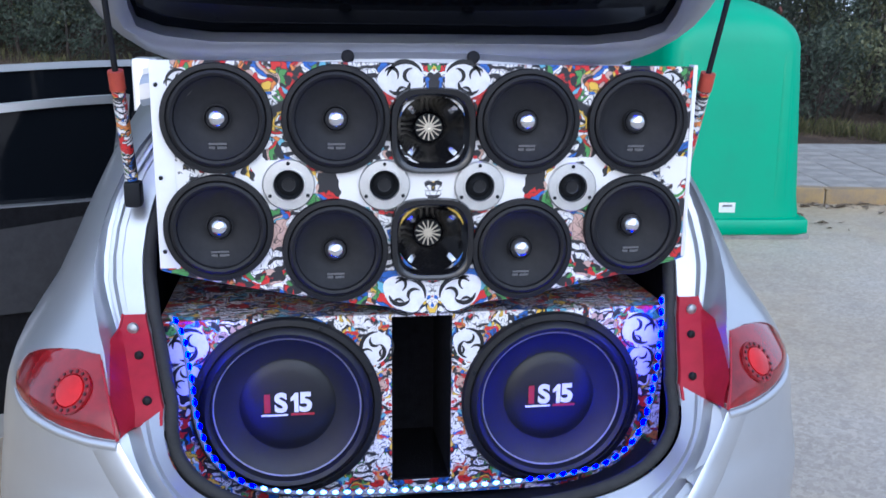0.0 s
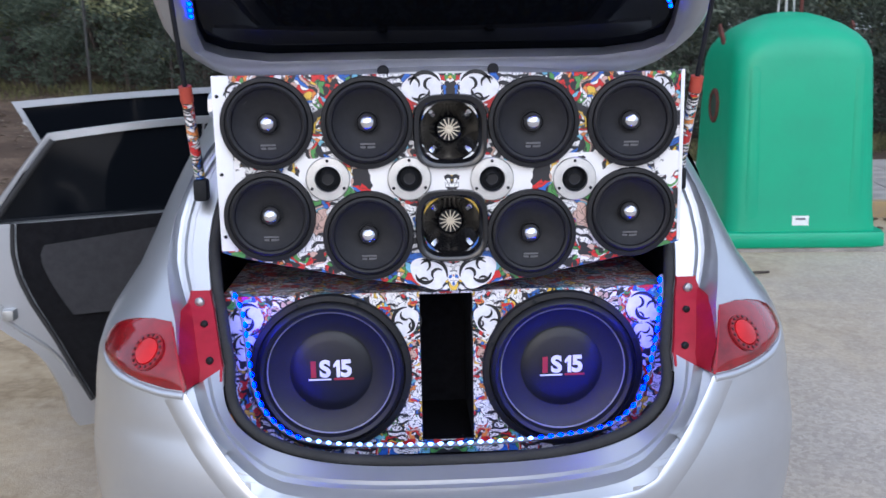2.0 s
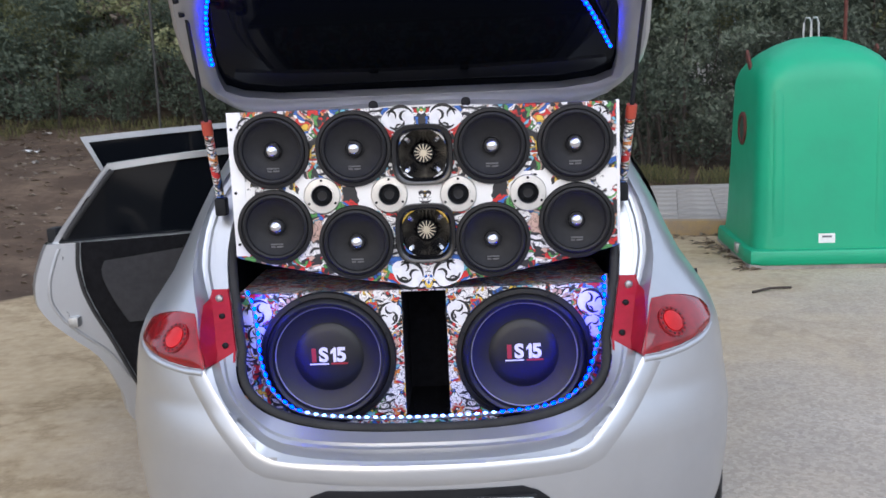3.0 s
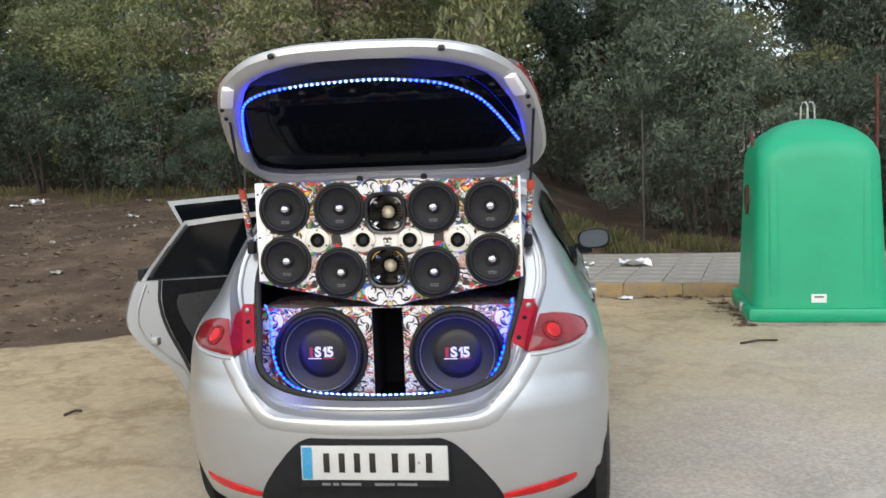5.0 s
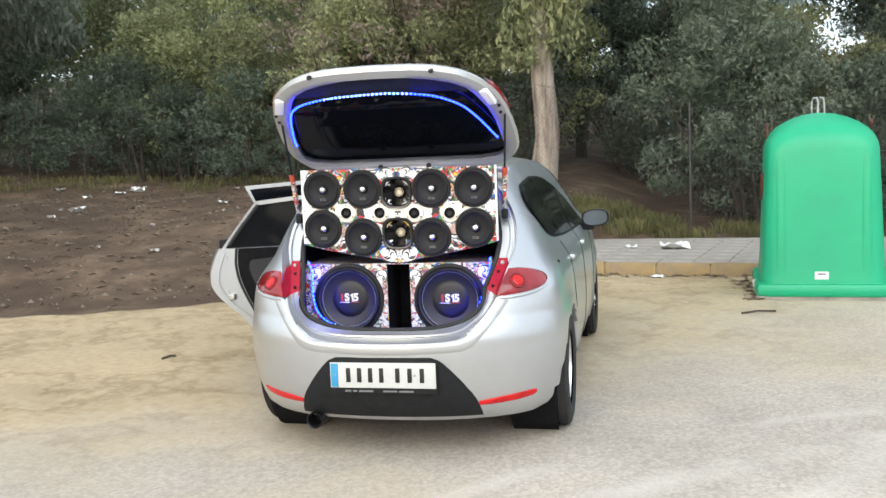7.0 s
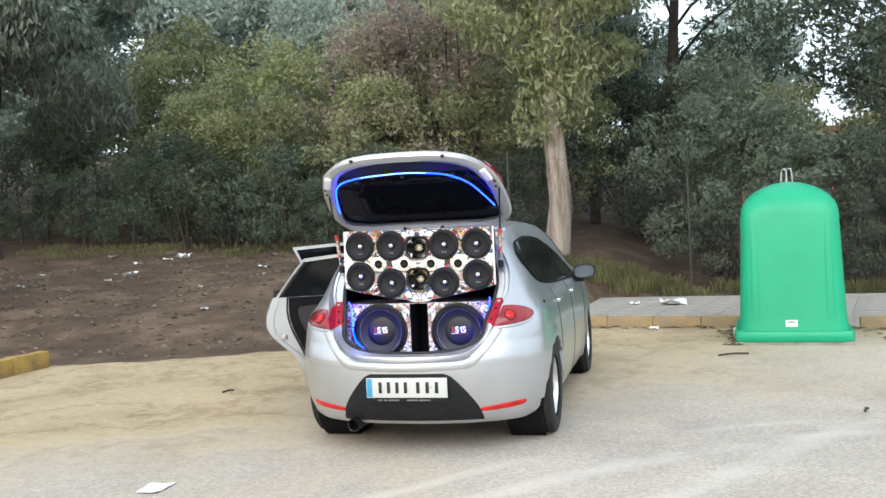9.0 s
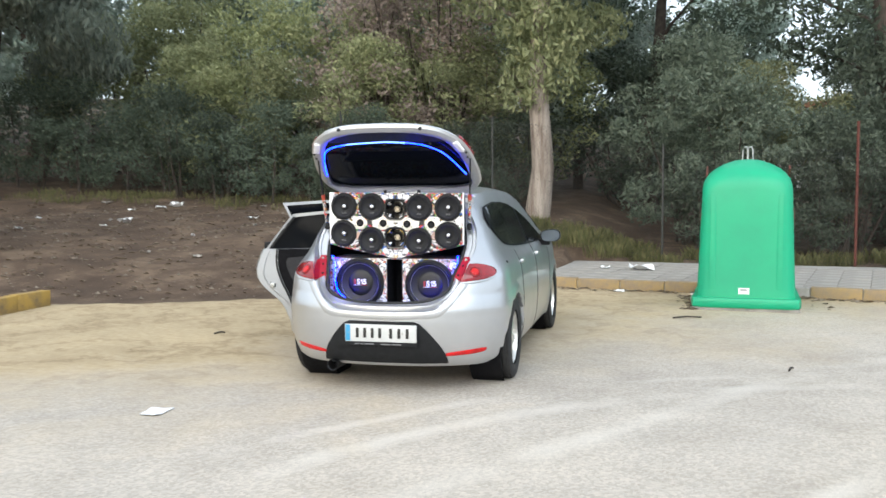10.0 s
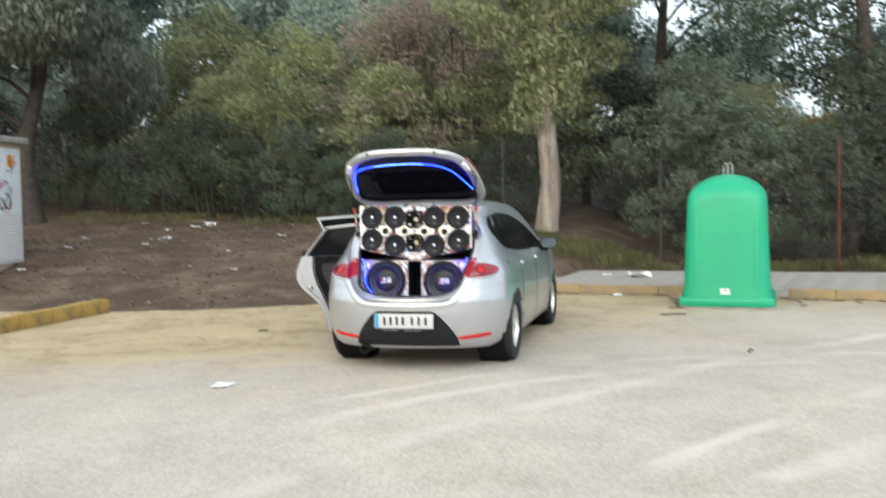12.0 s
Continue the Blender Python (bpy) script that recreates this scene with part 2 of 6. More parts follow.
def ground_z(x, y):
    d = y - dirt_edge(x) - (0.4 if x < 0.5 else 0.0)
    rise = lerp([(-1, 0), (0, 0.0), (0.6, 0.06), (4, 0.55), (8, 0.92), (14, 1.6), (30, 4.0), (60, 7), (400, 8)], d)
    k = 1.0 if x < 0 else max(0.45, 1 - 0.18 * x)
    side = lerp([(-14, 1.25), (-8, 1.0), (0, 1.0)], x)
    z = rise * k * side
    if d > 0.3:
        z += 0.05 * min(1, d) * noise.noise(Vector((x * 0.7, y * 0.7, 0))) + 0.02 * min(1, d) * noise.noise(Vector((x * 1.5, y * 1.5, 5)))
    elif d < -0.5:
        z += 0.006 * noise.noise(Vector((x * 0.5, y * 0.5, 3)))
    if x > 0.3 and y > kerb_y(x) - 0.1 and y < 10.5:
        z = min(z, 0.0)
    return z


def ground_material():
    m = bpy.data.materials.new("lot_ground")
    m.use_nodes = True
    t = m.node_tree
    b = t.nodes["Principled BSDF"]
    co = t.nodes.new("ShaderNodeNewGeometry").outputs["Position"]

    def nz(scale, detail=6, rough=0.6):
        n = t.nodes.new("ShaderNodeTexNoise")
        n.inputs["Scale"].default_value = scale
        n.inputs["Detail"].default_value = detail
        n.inputs["Roughness"].default_value = rough
        t.links.new(co, n.inputs["Vector"])
        return n.outputs["Fac"]

    def ramp(f, *stops):
        r = t.nodes.new("ShaderNodeValToRGB")
        while len(r.color_ramp.elements) < len(stops):
            r.color_ramp.elements.new(0.5)
        for e, (p, c) in zip(r.color_ramp.elements, stops):
            e.position, e.color = p, (*c, 1) if len(c) == 3 else c
        t.links.new(f, r.inputs[0])
        return r.outputs[0]

    def mix(fac, a, c, kind='MIX'):
        q = t.nodes.new("ShaderNodeMix")
        q.data_type, q.blend_type = 'RGBA', kind
        if isinstance(fac, float):
            q.inputs[0].default_value = fac
        else:
            t.links.new(fac, q.inputs[0])
        t.links.new(a, q.inputs[6])
        t.links.new(c, q.inputs[7])
        return q.outputs[2]

    def calc(op, a, c):
        q = t.nodes.new("ShaderNodeMath")
        q.operation = op
        for i, s in enumerate((a, c)):
            if isinstance(s, (int, float)):
                q.inputs[i].default_value = s
            else:
                t.links.new(s, q.inputs[i])
        return q.outputs[0]

    big, mid, fine, grit = nz(0.35), nz(1.6), nz(14), nz(130, 3)
    asphalt = ramp(mid, (0.25, (0.37, 0.332, 0.285)), (0.5, (0.435, 0.395, 0.345)), (0.75, (0.49, 0.445, 0.39)))
    pebble = t.nodes.new("ShaderNodeTexVoronoi")
    pebble.inputs["Scale"].default_value = 55
    t.links.new(co, pebble.inputs["Vector"])
    asphalt = mix(0.3, asphalt, ramp(pebble.outputs["Color"], (0.2, (0.6, 0.58, 0.56)), (0.5, (1, 1, 1)), (0.85, (1.5, 1.48, 1.42))), 'MULTIPLY')
    # long pale sweeps left by turning wheels: circles about far centres, broken up by noise
    wob = calc('MULTIPLY', calc('SUBTRACT', nz(0.9), 0.5), 0.35)
    for cx, cy, radius, wide in ((4.68, -4.06, 5.2, 0.13), (4.68, -4.06, 5.65, 0.09), (18.09, -11.16, 19.54, 0.15), (18.09, -11.16, 18.1, 0.11), (-9.82, 8.31, 16.71, 0.15), (9.0, -9.0, 8.2, 0.12)):
        dist = t.nodes.new("ShaderNodeVectorMath")
        dist.operation = 'DISTANCE'
        dist.inputs[1].default_value = (cx, cy, 0)
        t.links.new(co, dist.inputs[0])
        off = calc('ABSOLUTE', calc('ADD', calc('SUBTRACT', dist.outputs["Value"], radius), wob), 0)
        keep = calc('MULTIPLY', ramp(calc('DIVIDE', off, wide), (0.25, (1, 1, 1)), (1.0, (0, 0, 0))), ramp(nz(0.55, 3), (0.42, (0, 0, 0)), (0.58, (1, 1, 1))))
        pale_dust = t.nodes.new("ShaderNodeRGB")
        pale_dust.outputs[0].default_value = (0.62, 0.58, 0.52, 1)
        asphalt = mix(calc('MULTIPLY', keep, 0.55), asphalt, pale_dust.outputs[0])
    # broad damp and dusty areas
    asphalt = mix(0.8, asphalt, ramp(nz(0.22, 4), (0.35, (0.86, 0.86, 0.87)), (0.5, (1, 1, 1)), (0.66, (1.1, 1.08, 1.05))), 'MULTIPLY')
    asphalt = mix(0.28, asphalt, ramp(grit, (0.35, (0.62, 0.60, 0.58)), (0.5, (1, 1, 1)), (0.68, (1.3, 1.28, 1.25))), 'MULTIPLY')
    sand = mix(0.75, ramp(fine, (0.2, (0.33, 0.256, 0.158)), (0.5, (0.41, 0.327, 0.208)), (0.8, (0.47, 0.387, 0.262))), ramp(nz(0.9, 8, 0.7), (0.3, (0.72, 0.70, 0.67)), (0.5, (1, 1, 1)), (0.7, (1.18, 1.17, 1.15))), 'MULTIPLY')
    # thin dark cracks and wheel-worn streaks in the sand
    crack = calc('ABSOLUTE', calc('SUBTRACT', nz(0.8, 7, 0.62), 0.5), 0)
    sand = mix(0.6, sand, ramp(crack, (0.0, (0.6, 0.56, 0.52)), (0.014, (0.8, 0.78, 0.75)), (0.03, (1, 1, 1))), 'MULTIPLY')
    earth = ramp(nz(1.1, 9, 0.72), (0.25, (0.045, 0.031, 0.023)), (0.5, (0.088, 0.061, 0.043)), (0.72, (0.20, 0.145, 0.10)))
    # sand blown over the asphalt on the side of the earth slope
    sep = t.nodes.new("ShaderNodeSeparateXYZ")
    t.links.new(co, sep.inputs[0])
    reach = calc('ADD', calc('MULTIPLY', sep.outputs[0], -0.34), calc('MULTIPLY', sep.outputs[1], 0.42))
    reach = calc('ADD', calc('MULTIPLY', calc('SUBTRACT', reach, -0.25), 0.55), calc('MULTIPLY', calc('SUBTRACT', big, 0.5), 2.2))
    reach = calc('ADD', reach, calc('MULTIPLY', calc('SUBTRACT', mid, 0.5), 0.9))
    sandy = ramp(reach, (0.0, (0, 0, 0)), (0.35, (0.35, 0.35, 0.35)), (1.0, (1, 1, 1)))
    col = mix(sandy, asphalt, sand)
    at = t.nodes.new("ShaderNodeAttribute")
    at.attribute_name = "earth"
    e = calc('ADD', at.outputs["Fac"], calc('MULTIPLY', calc('SUBTRACT', nz(2.2), 0.5), 0.9))
    col = mix(ramp(e, (0.42, (0, 0, 0)), (0.58, (1, 1, 1))), col, earth)
    t.links.new(col, b.inputs["Base Color"])
    b.inputs["Roughness"].default_value = 0.92
    b.inputs["Specular IOR Level"].default_value = 0.2
    bp = t.nodes.new("ShaderNodeBump")
    bp.inputs["Strength"].default_value = 0.36
    bp.inputs["Distance"].default_value = 0.012
    t.links.new(calc('ADD', grit, calc('MULTIPLY', fine, 0.8)), bp.inputs["Height"])
    t.links.new(bp.outputs[0], b.inputs["Normal"])
    return m


def build_ground():
    def axis(lo, hi, inner0, inner1, step):
        a = list(np.arange(inner0, inner1 + 1e-6, step))
        s, q = step, inner1
        while q < hi:
            s *= 1.35
            q += s
            a.append(q)
        s, q = step, inner0
        while q > lo:
            s *= 1.35
            q -= s
            a.insert(0, q)
        return a
    xs, ys = axis(-400, 400, -16, 12, 0.22), axis(-400, 500, -9, 20, 0.22)
    g = Geo().grid([[(x, y, ground_z(x, y)) for x in xs] for y in ys])
    me = g.mesh("ground", ground_material())
    at = me.attributes.new("earth", 'FLOAT', 'POINT')
    at.data.foreach_set("value", [0.5 + max(-0.5, min(0.5, 1.6 * (v.co.y - dirt_edge(v.co.x)))) for v in me.vertices])
    tagged(part("ground", me, None), "dusty grey asphalt lot with blown sand and a brown earth slope", "ground", kind="structure")


build_ground()

# ---------------------------------------------------------------- car
OPEN_LOW = 0.632
FLANGE_Y = [(0.6, 0.085), (0.632, 0.095), (0.66, 0.112), (0.7, 0.135), (0.76, 0.168), (0.834, 0.220), (0.93, 0.325), (1.05, 0.405), (1.2, 0.49), (1.35, 0.585), (1.46, 0.65)]
REAR_SIDE = [(0.16, 0.16), (0.2, 0.075), (0.26, 0.035), (0.34, 0.010), (0.42, -0.004), (0.5, -0.014), (0.57, -0.014), (0.62, -0.006), (0.68, 0.014), (0.76, 0.048), (0.83, 0.078), (0.93, 0.13), (1.05, 0.175), (1.2, 0.275), (1.35, 0.42), (1.46, 0.56)]
HALF_W = [(0.16, 0.77), (0.22, 0.805), (0.35, 0.836), (0.5, 0.846), (0.6, 0.846), (0.75, 0.835), (0.84, 0.822), (0.89, 0.802), (0.93, 0.778), (0.98, 0.745), (1.05, 0.712), (1.12, 0.685), (1.22, 0.642), (1.335, 0.585), (1.4, 0.54), (1.46, 0.49)]
CORNER = [(0.16, 0.55), (0.6, 0.55), (0.8, 0.57), (1.0, 0.64), (1.46, 0.7)]
POWER = [(0.16, 2.3), (0.55, 2.3), (0.7, 2.5), (0.84, 3.0), (0.92, 2.9), (1.05, 3.0), (1.46, 3.2)]
ROOF = [(0.0, 1.40), (0.62, 1.40), (1.2, 1.425), (1.8, 1.43), (2.2, 1.405), (2.5, 1.33), (3.05, 1.03), (3.3, 0.95), (3.8, 0.84), (4.1, 0.72), (4.25, 0.6)]
REAR_WHEEL, FRONT_WHEEL, WHEEL_Z = 0.76, 3.33, 0.315


def opening_x(z):
    if z <= OPEN_LOW:
        return 0.0
    if z < 0.82:
        return 0.48 * (1 - ((0.82 - z) / (0.82 - OPEN_LOW)) ** 2.9) ** (1 / 2.9)
    return lerp([(0.82, 0.48), (0.95, 0.522), (1.03, 0.534), (1.08, 0.532), (1.13, 0.522), (1.18, 0.505), (1.23, 0.478), (1.28, 0.442), (1.33, 0.40), (1.38, 0.35), (1.46, 0.26)], z)


RIM = np.array([(opening_x(z), z) for z in np.linspace(OPEN_LOW, 0.85, 60)] + [(x, OPEN_LOW) for x in np.linspace(0, 0.2, 12)])


def ease(u):
    u = min(1.0, max(0.0, u))
    return u * u * (3 - 2 * u)


def body_point(z, y_or_x, by_x=False):
    """A point of the right flank's outer skin at height z: at x near the tail, or at y along the side."""
    w, c, n, yr = lerp(HALF_W, z), lerp(CORNER, z), lerp(POWER, z), smooth_lerp(REAR_SIDE, z)
    if by_x:
        x = min(y_or_x, w * 0.9999)
        y = yr + c * (1 - max(0, 1 - (x / w) ** n) ** (1 / n))
        # a sunken band runs round the lower edge of the boot opening
        away = float(np.min(np.hypot(RIM[:, 0] - x, RIM[:, 1] - z)))
        k = (1 - ease((away - 0.012) / 0.022)) * (1 - ease((z - 0.70) / 0.10))
        return Vector((x, y + max(0.0, lerp(FLANGE_Y, z) - y) * k, z))
    y = y_or_x
    if y < yr + c:
        q = max(0, (yr + c - y) / c)
        x = w * max(0, 1 - q ** n) ** (1 / n)
    elif y > 3.2:
        x = w * (1 - 0.42 * ((y - 3.2) / 1.1) ** 2.6)
    else:
        x = w
    for yc in (REAR_WHEEL, FRONT_WHEEL):
        r = math.hypot(y - yc, z - WHEEL_Z)
        x += 0.014 * ease((r - 0.30) / 0.04) * (1 - ease((r - 0.375) / 0.05))
    return Vector((x, y, z))


def arch_z(y):
    z = 0.19 if y < 0.45 or y > 3.8 else 0.2
    for yc in (REAR_WHEEL, FRONT_WHEEL):
        d = 0.342 ** 2 - (y - yc) ** 2
        if d > 0:
            z = max(z, WHEEL_Z + math.sqrt(d))
    return z


def body_rows():
    zs = [0.19, 0.22, 0.26, 0.3, 0.34, 0.38, 0.42, 0.46, 0.5, 0.53, 0.55, 0.565, 0.575, 0.583, 0.59, 0.596, 0.602, 0.61, 0.618, 0.626]
    zs += [OPEN_LOW + 0.188 * (1 - math.cos(math.pi / 2 * i / 16)) for i in range(17)]
    zs += [0.86, 0.89, 0.92, 0.95, 0.98, 1.01, 1.05, 1.1, 1.15, 1.2, 1.25, 1.3, 1.34, 1.37, 1.39, 1.41, 1.425, 1.44]
    ys = [0.62 + 0.06 * i for i in range(60)]
    rows = []
    for z in zs:
        row = []
        xo = opening_x(z)
        # lip, seal channel, then the outer skin out to the corner
        if z > OPEN_LOW:
            skin = xo + lerp([(0.632, 0.085), (0.78, 0.075), (0.93, 0.068), (1.0, 0.082), (1.46, 0.082)], z)
            fy, k = lerp(FLANGE_Y, z), (skin - xo) / 0.085
            sk = body_point(z, skin, True)
            groove = 0.004 + 0.018 * ease((z - 0.75) / 0.09)
            for x, d in [(xo, 0.05), (xo, 0.010), (xo + 0.003, 0.004), (xo + 0.040 * k, 0.004), (xo + 0.045 * k, groove), (xo + 0.056 * k, groove), (xo + 0.060 * k, groove * 0.35), (xo + 0.067 * k, groove * 0.35), (xo + 0.071 * k, groove), (xo + 0.079 * k, groove * 0.9)]:
                row.append(Vector((x, fy + d, z)))
            row.append(sk)
        else:
            for i in range(11):
                row.append(body_point(z, 0.03 * i, True))
        x0 = row[-1].x
        y0, y1 = row[-1].y, 0.62
        p1 = body_point(z, y1)
        if p1.x < x0 + 0.02 or y0 > y1 - 0.02:
            p1 = Vector((x0 + 0.012, max(y1, y0), z))
        for i in range(1, 17):
            u = i / 16
            # even steps in the angle about the corner
            x = x0 + (p1.x - x0) * math.sin(u * math.pi / 2) ** 1.0
            if i == 16:
                q = Vector((p1.x, max(y1, y0), z))
            else:
                q = body_point(z, x, True)
                q.y = min(q.y, max(y1, y0))
            row.append(q)
        row += [body_point(z, y) for y in ys[1:]]
        for q in row:
            # wheel arches below, roof line above
            if q.y < 0.45 and q.x > 0.66:
                q.z = max(q.z, 0.19 + ((q.x - 0.66) / 0.19) ** 2 * 0.16)
            if q.y > 0.3 and q.x > 0.5:
                q.z = max(q.z, arch_z(q.y))
            top = lerp(ROOF, q.y)
            if q.z > top and q.y > 0.6:
                w = lerp(HALF_W, top)
                q.z = top
                q.x = min(q.x, body_point(top, q.y).x)
        rows.append(row)
    return rows, zs


car = thing("car", (0, 2.0, 0), "silver five-door hatchback parked with its tailgate and two side doors open", "car")


SKIN_EDGE = [(0.0, 0.586), (0.15, 0.5865), (0.30, 0.589), (0.365, 0.594), (0.405, 0.612), (0.436, 0.648), (0.488, 0.708), (0.520, 0.752), (0.546, 0.793)]


def inside_edge(x, z):
    """Whether a point of the tail lies between the boot opening and the bumper's upper edge."""
    if z > 0.792 or x > 0.546:
        return False
    if z < 0.594:
        return x < 0.36 and z > lerp(SKIN_EDGE, x)
    return x < lerp([(q[1], q[0]) for q in SKIN_EDGE[3:]], z)


def boot_surround(side):
    """The pressed flange, ridge and drain channel round the lower boot opening, out to the bumper's edge."""
    n = 60
    rim = []
    for i in range(n + 1):
        a = math.pi / 2 * i / n
        rim.append((0.48 * math.sin(a) ** (2 / 2.9), 0.82 - 0.188 * max(0.0, math.cos(a)) ** (2 / 2.9)))
    span = [0.0]
    for a, b in zip(SKIN_EDGE, SKIN_EDGE[1:]):
        span.append(span[-1] + math.hypot(b[0] - a[0], b[1] - a[1]))
    arc = [0.0]
    for a, b in zip(rim, rim[1:]):
        arc.append(arc[-1] + math.hypot(b[0] - a[0], b[1] - a[1]))
    R, E = [], []
    for (x, z), d in zip(rim, arc):
        u = d / arc[-1] * span[-1]
        R.append(Vector((x, lerp(FLANGE_Y, z) + 0.002, z)))
        ex, ez = float(np.interp(u, span, [q[0] for q in SKIN_EDGE])), float(np.interp(u, span, [q[1] for q in SKIN_EDGE]))
        p = body_point(ez, ex, True)
        E.append(Vector((ex, p.y - 0.0025, ez)))
    prof = [(0.0, 0.03), (0.0, 0.004), (0.03, 0.0), (0.36, 0.0), (0.40, 0.007), (0.45, 0.007), (0.49, -0.001), (0.55, -0.001), (0.59, 0.008), (0.64, 0.028), (0.88, 0.032), (0.96, 0.012), (0.985, 0.001), (1.0, 0.0)]
    rows = []
    for i in range(n + 1):
        tang = R[min(i + 1, n)] - R[max(i - 1, 0)]
        w = E[i] - R[i]
        inn = tang.cross(w).normalized()
        if inn.y - inn.z < 0:
            inn = -inn
        row = [R[i] + w * t + inn * d for t, d in prof]
        out = Vector((w.x, 0, w.z)).normalized()
        for e, lift in ((0.005, 0.0045), (0.015, 0.0055), (0.032, 0.005), (0.046, 0.0035), (0.056, -0.002)):
            q = E[i] + out * e
            y = body_point(q.z, max(0.0, q.x), True).y
            row.append(Vector((q.x, y - lift, q.z)))
        rows.append([Vector((side * p.x, p.y, p.z)) for p in row])
    part("boot_surround", Geo().grid(rows), SILVER, car, "pressed silver flange and drain channel", weld=0.0004, sharp=28)


def build_body():
    rows, zs = body_rows()
    n = len(rows[0])
    for side, name in ((1, "body_side"), (-1, "body_side")):
        g = Geo()
        pts = [[Vector((side * p.x, p.y, p.z)) for p in r] for r in rows]
        g.grid(pts)
        hole = []
        for f in g.f:
            c = sum((Vector(g.v[i]) for i in f), Vector()) / 4
            if not (c.y < 0.3 and inside_edge(abs(c.x), c.z)):
                hole.append(f)
        g.f, g.k = hole, [0] * len(hole)
        boot_surround(side)
        if side < 0:
            keep = []
            for f in g.f:
                c = sum((Vector(g.v[i]) for i in f), Vector()) / 4
                door = 1.12 < c.y < 2.98 and 0.3 < c.z < 1.36 and c.x < -0.4
                if c.y < 1.45 and (c.y - REAR_WHEEL) ** 2 + (c.z - WHEEL_Z) ** 2 < 0.47 ** 2:
                    door = False
                if not door:
                    keep.append(f)
            g.f, g.k = keep, [0] * len(keep)
        part(name, g, SILVER, car, "silver metallic painted steel", weld=0.0008, sharp=32)
    # roof, screen and bonnet
    ys = [0.62 + 0.06 * i for i in range(60)]
    for name, y0, y1, mat in (("roof", 0.6, 2.3, SILVER), ("windscreen", 2.28, 3.08, GLASS_DARK), ("bonnet", 3.05, 4.2, SILVER)):
        rws = []
        for y in ys:
            if y0 <= y <= y1:
                z = lerp(ROOF, y)
                xe = body_point(z, y).x
                crown = 0.045 if y < 3 else 0.03
                rws.append([(xe * s, y + (0.05 * (1 - s * s) if y > 3.6 else 0), z + crown * (1 - s * s) ** 0.8) for s in np.linspace(-1, 1, 25)])
        part(name, Geo().grid(rws), mat, car)
    # flange under the roof edge, with two rubber stops
    g = Geo()
    prof = [(0.0, 0.0), (-0.005, -0.012), (-0.035, -0.018), (-0.06, -0.030), (-0.062, -0.060), (-0.03, -0.075)]
    g.grid([[(0.55 * s, 0.635 + dy, 1.452 - 0.055 * abs(s) ** 2.2 + dz) for s in np.linspace(-1, 1, 33)] for dy, dz in prof])
    part("roof_flange", g, SILVER, car, "pale silver flange along the roof edge")
    for x in (-0.13, 0.133):
        part("rubber_stop", Geo().lathe([(0.013, 0.0), (0.014, -0.006), (0.010, -0.010), (0.0, -0.011)], 16, pose(x, 0.574, 1.426)), RUBBER, car)
    # floor pan, sill and inner lining
    g = Geo().box(-0.58, 0.58, 0.5, 4.0, 0.2, 0.26, 0.02)
    part("floor_pan", g, BLACK_PLASTIC, car)
    for s in (-1, 1):
        lining = Geo()
        lining.grid([[(s * (opening_x(z) + e), lerp(FLANGE_Y, z) + d, z) for z in np.linspace(0.80, 1.40, 30)] for d, e in ((0.008, 0.001), (0.02, -0.006), (0.05, -0.008), (0.10, 0.02), (0.3, 0.03), (0.5, 0.03))])
        part("boot_lining", lining, BLACK_SOFT, car, "black carpeted boot lining")
    zz = [z for z in np.linspace(1.38, 0.83, 24)] + [OPEN_LOW + 0.188 * (1 - math.cos(a)) for a in np.linspace(math.pi / 2, 0.02, 26)]
    right = [Vector((opening_x(z) - 0.010, lerp(FLANGE_Y, z) + 0.016, z + 0.001)) for z in zz]
    part("boot_seal", Geo().tube([(-p.x, p.y, p.z) for p in right] + [tuple(p) for p in right[::-1]], 0.0125, 10), RUBBER, car, "thick black rubber seal round the boot")
    sill = Geo()

    def sill_y(x):
        return lerp(FLANGE_Y, 0.632 + 0.188 * (1 - max(0.0, 1 - (abs(x) / 0.482) ** 2.9) ** (1 / 2.9))) + 0.012
    sill.grid([[(x, sill_y(x) + dy, 0.632 + dz + 0.188 * (1 - max(0.0, 1 - (abs(x) / 0.482) ** 2.9) ** (1 / 2.9))) for x in np.linspace(-0.47, 0.47, 61)] for dy, dz in ((0.0, -0.004), (0.006, 0.004), (0.02, 0.002), (0.05, -0.04), (0.08, -0.075), (0.13, -0.09), (0.2, -0.10), (0.30, -0.105))])
    part("boot_sill", sill, BLACK_PLASTIC, car, "black plastic boot sill")
    back = Geo().box(-0.6, 0.6, 0.75, 0.78, 0.3, 1.3, 0.01)
    part("seat_back", back, BLACK_SOFT, car)


def tail_patch(name, mat, outline, lift, parent, side, label="", steps=14, thick=0.012):
    """A panel that follows the tail's skin. outline: rows of (z, inner x, outer x)."""
    zlo, zhi = outline[0][0], outline[-1][0]
    rows = []
    for i in range(steps + 1):
        z = zlo + (zhi - zlo) * i / steps
        a, b = lerp([(o[0], o[1]) for o in outline], z), lerp([(o[0], o[2]) for o in outline], z)
        row = []
        for j in range(steps + 1):
            u = j / steps
            p = body_point(z, a + (b - a) * u, True)
            edge = min(u, 1 - u, i / steps, 1 - i / steps)
            row.append(Vector((side * p.x, p.y - lift * min(1, 0.35 + 4 * edge), z)))
        rows.append(row)
    g = Geo().grid(rows)
    rim = rows[0] + [r[-1] for r in rows[1:]] + rows[-1][-2::-1] + [r[0] for r in rows[-2:0:-1]]
    g.grid([rim, [Vector((p.x, p.y + thick, p.z)) for p in rim]], True)
    return part(name, g, mat, parent, label, weld=0.0005)


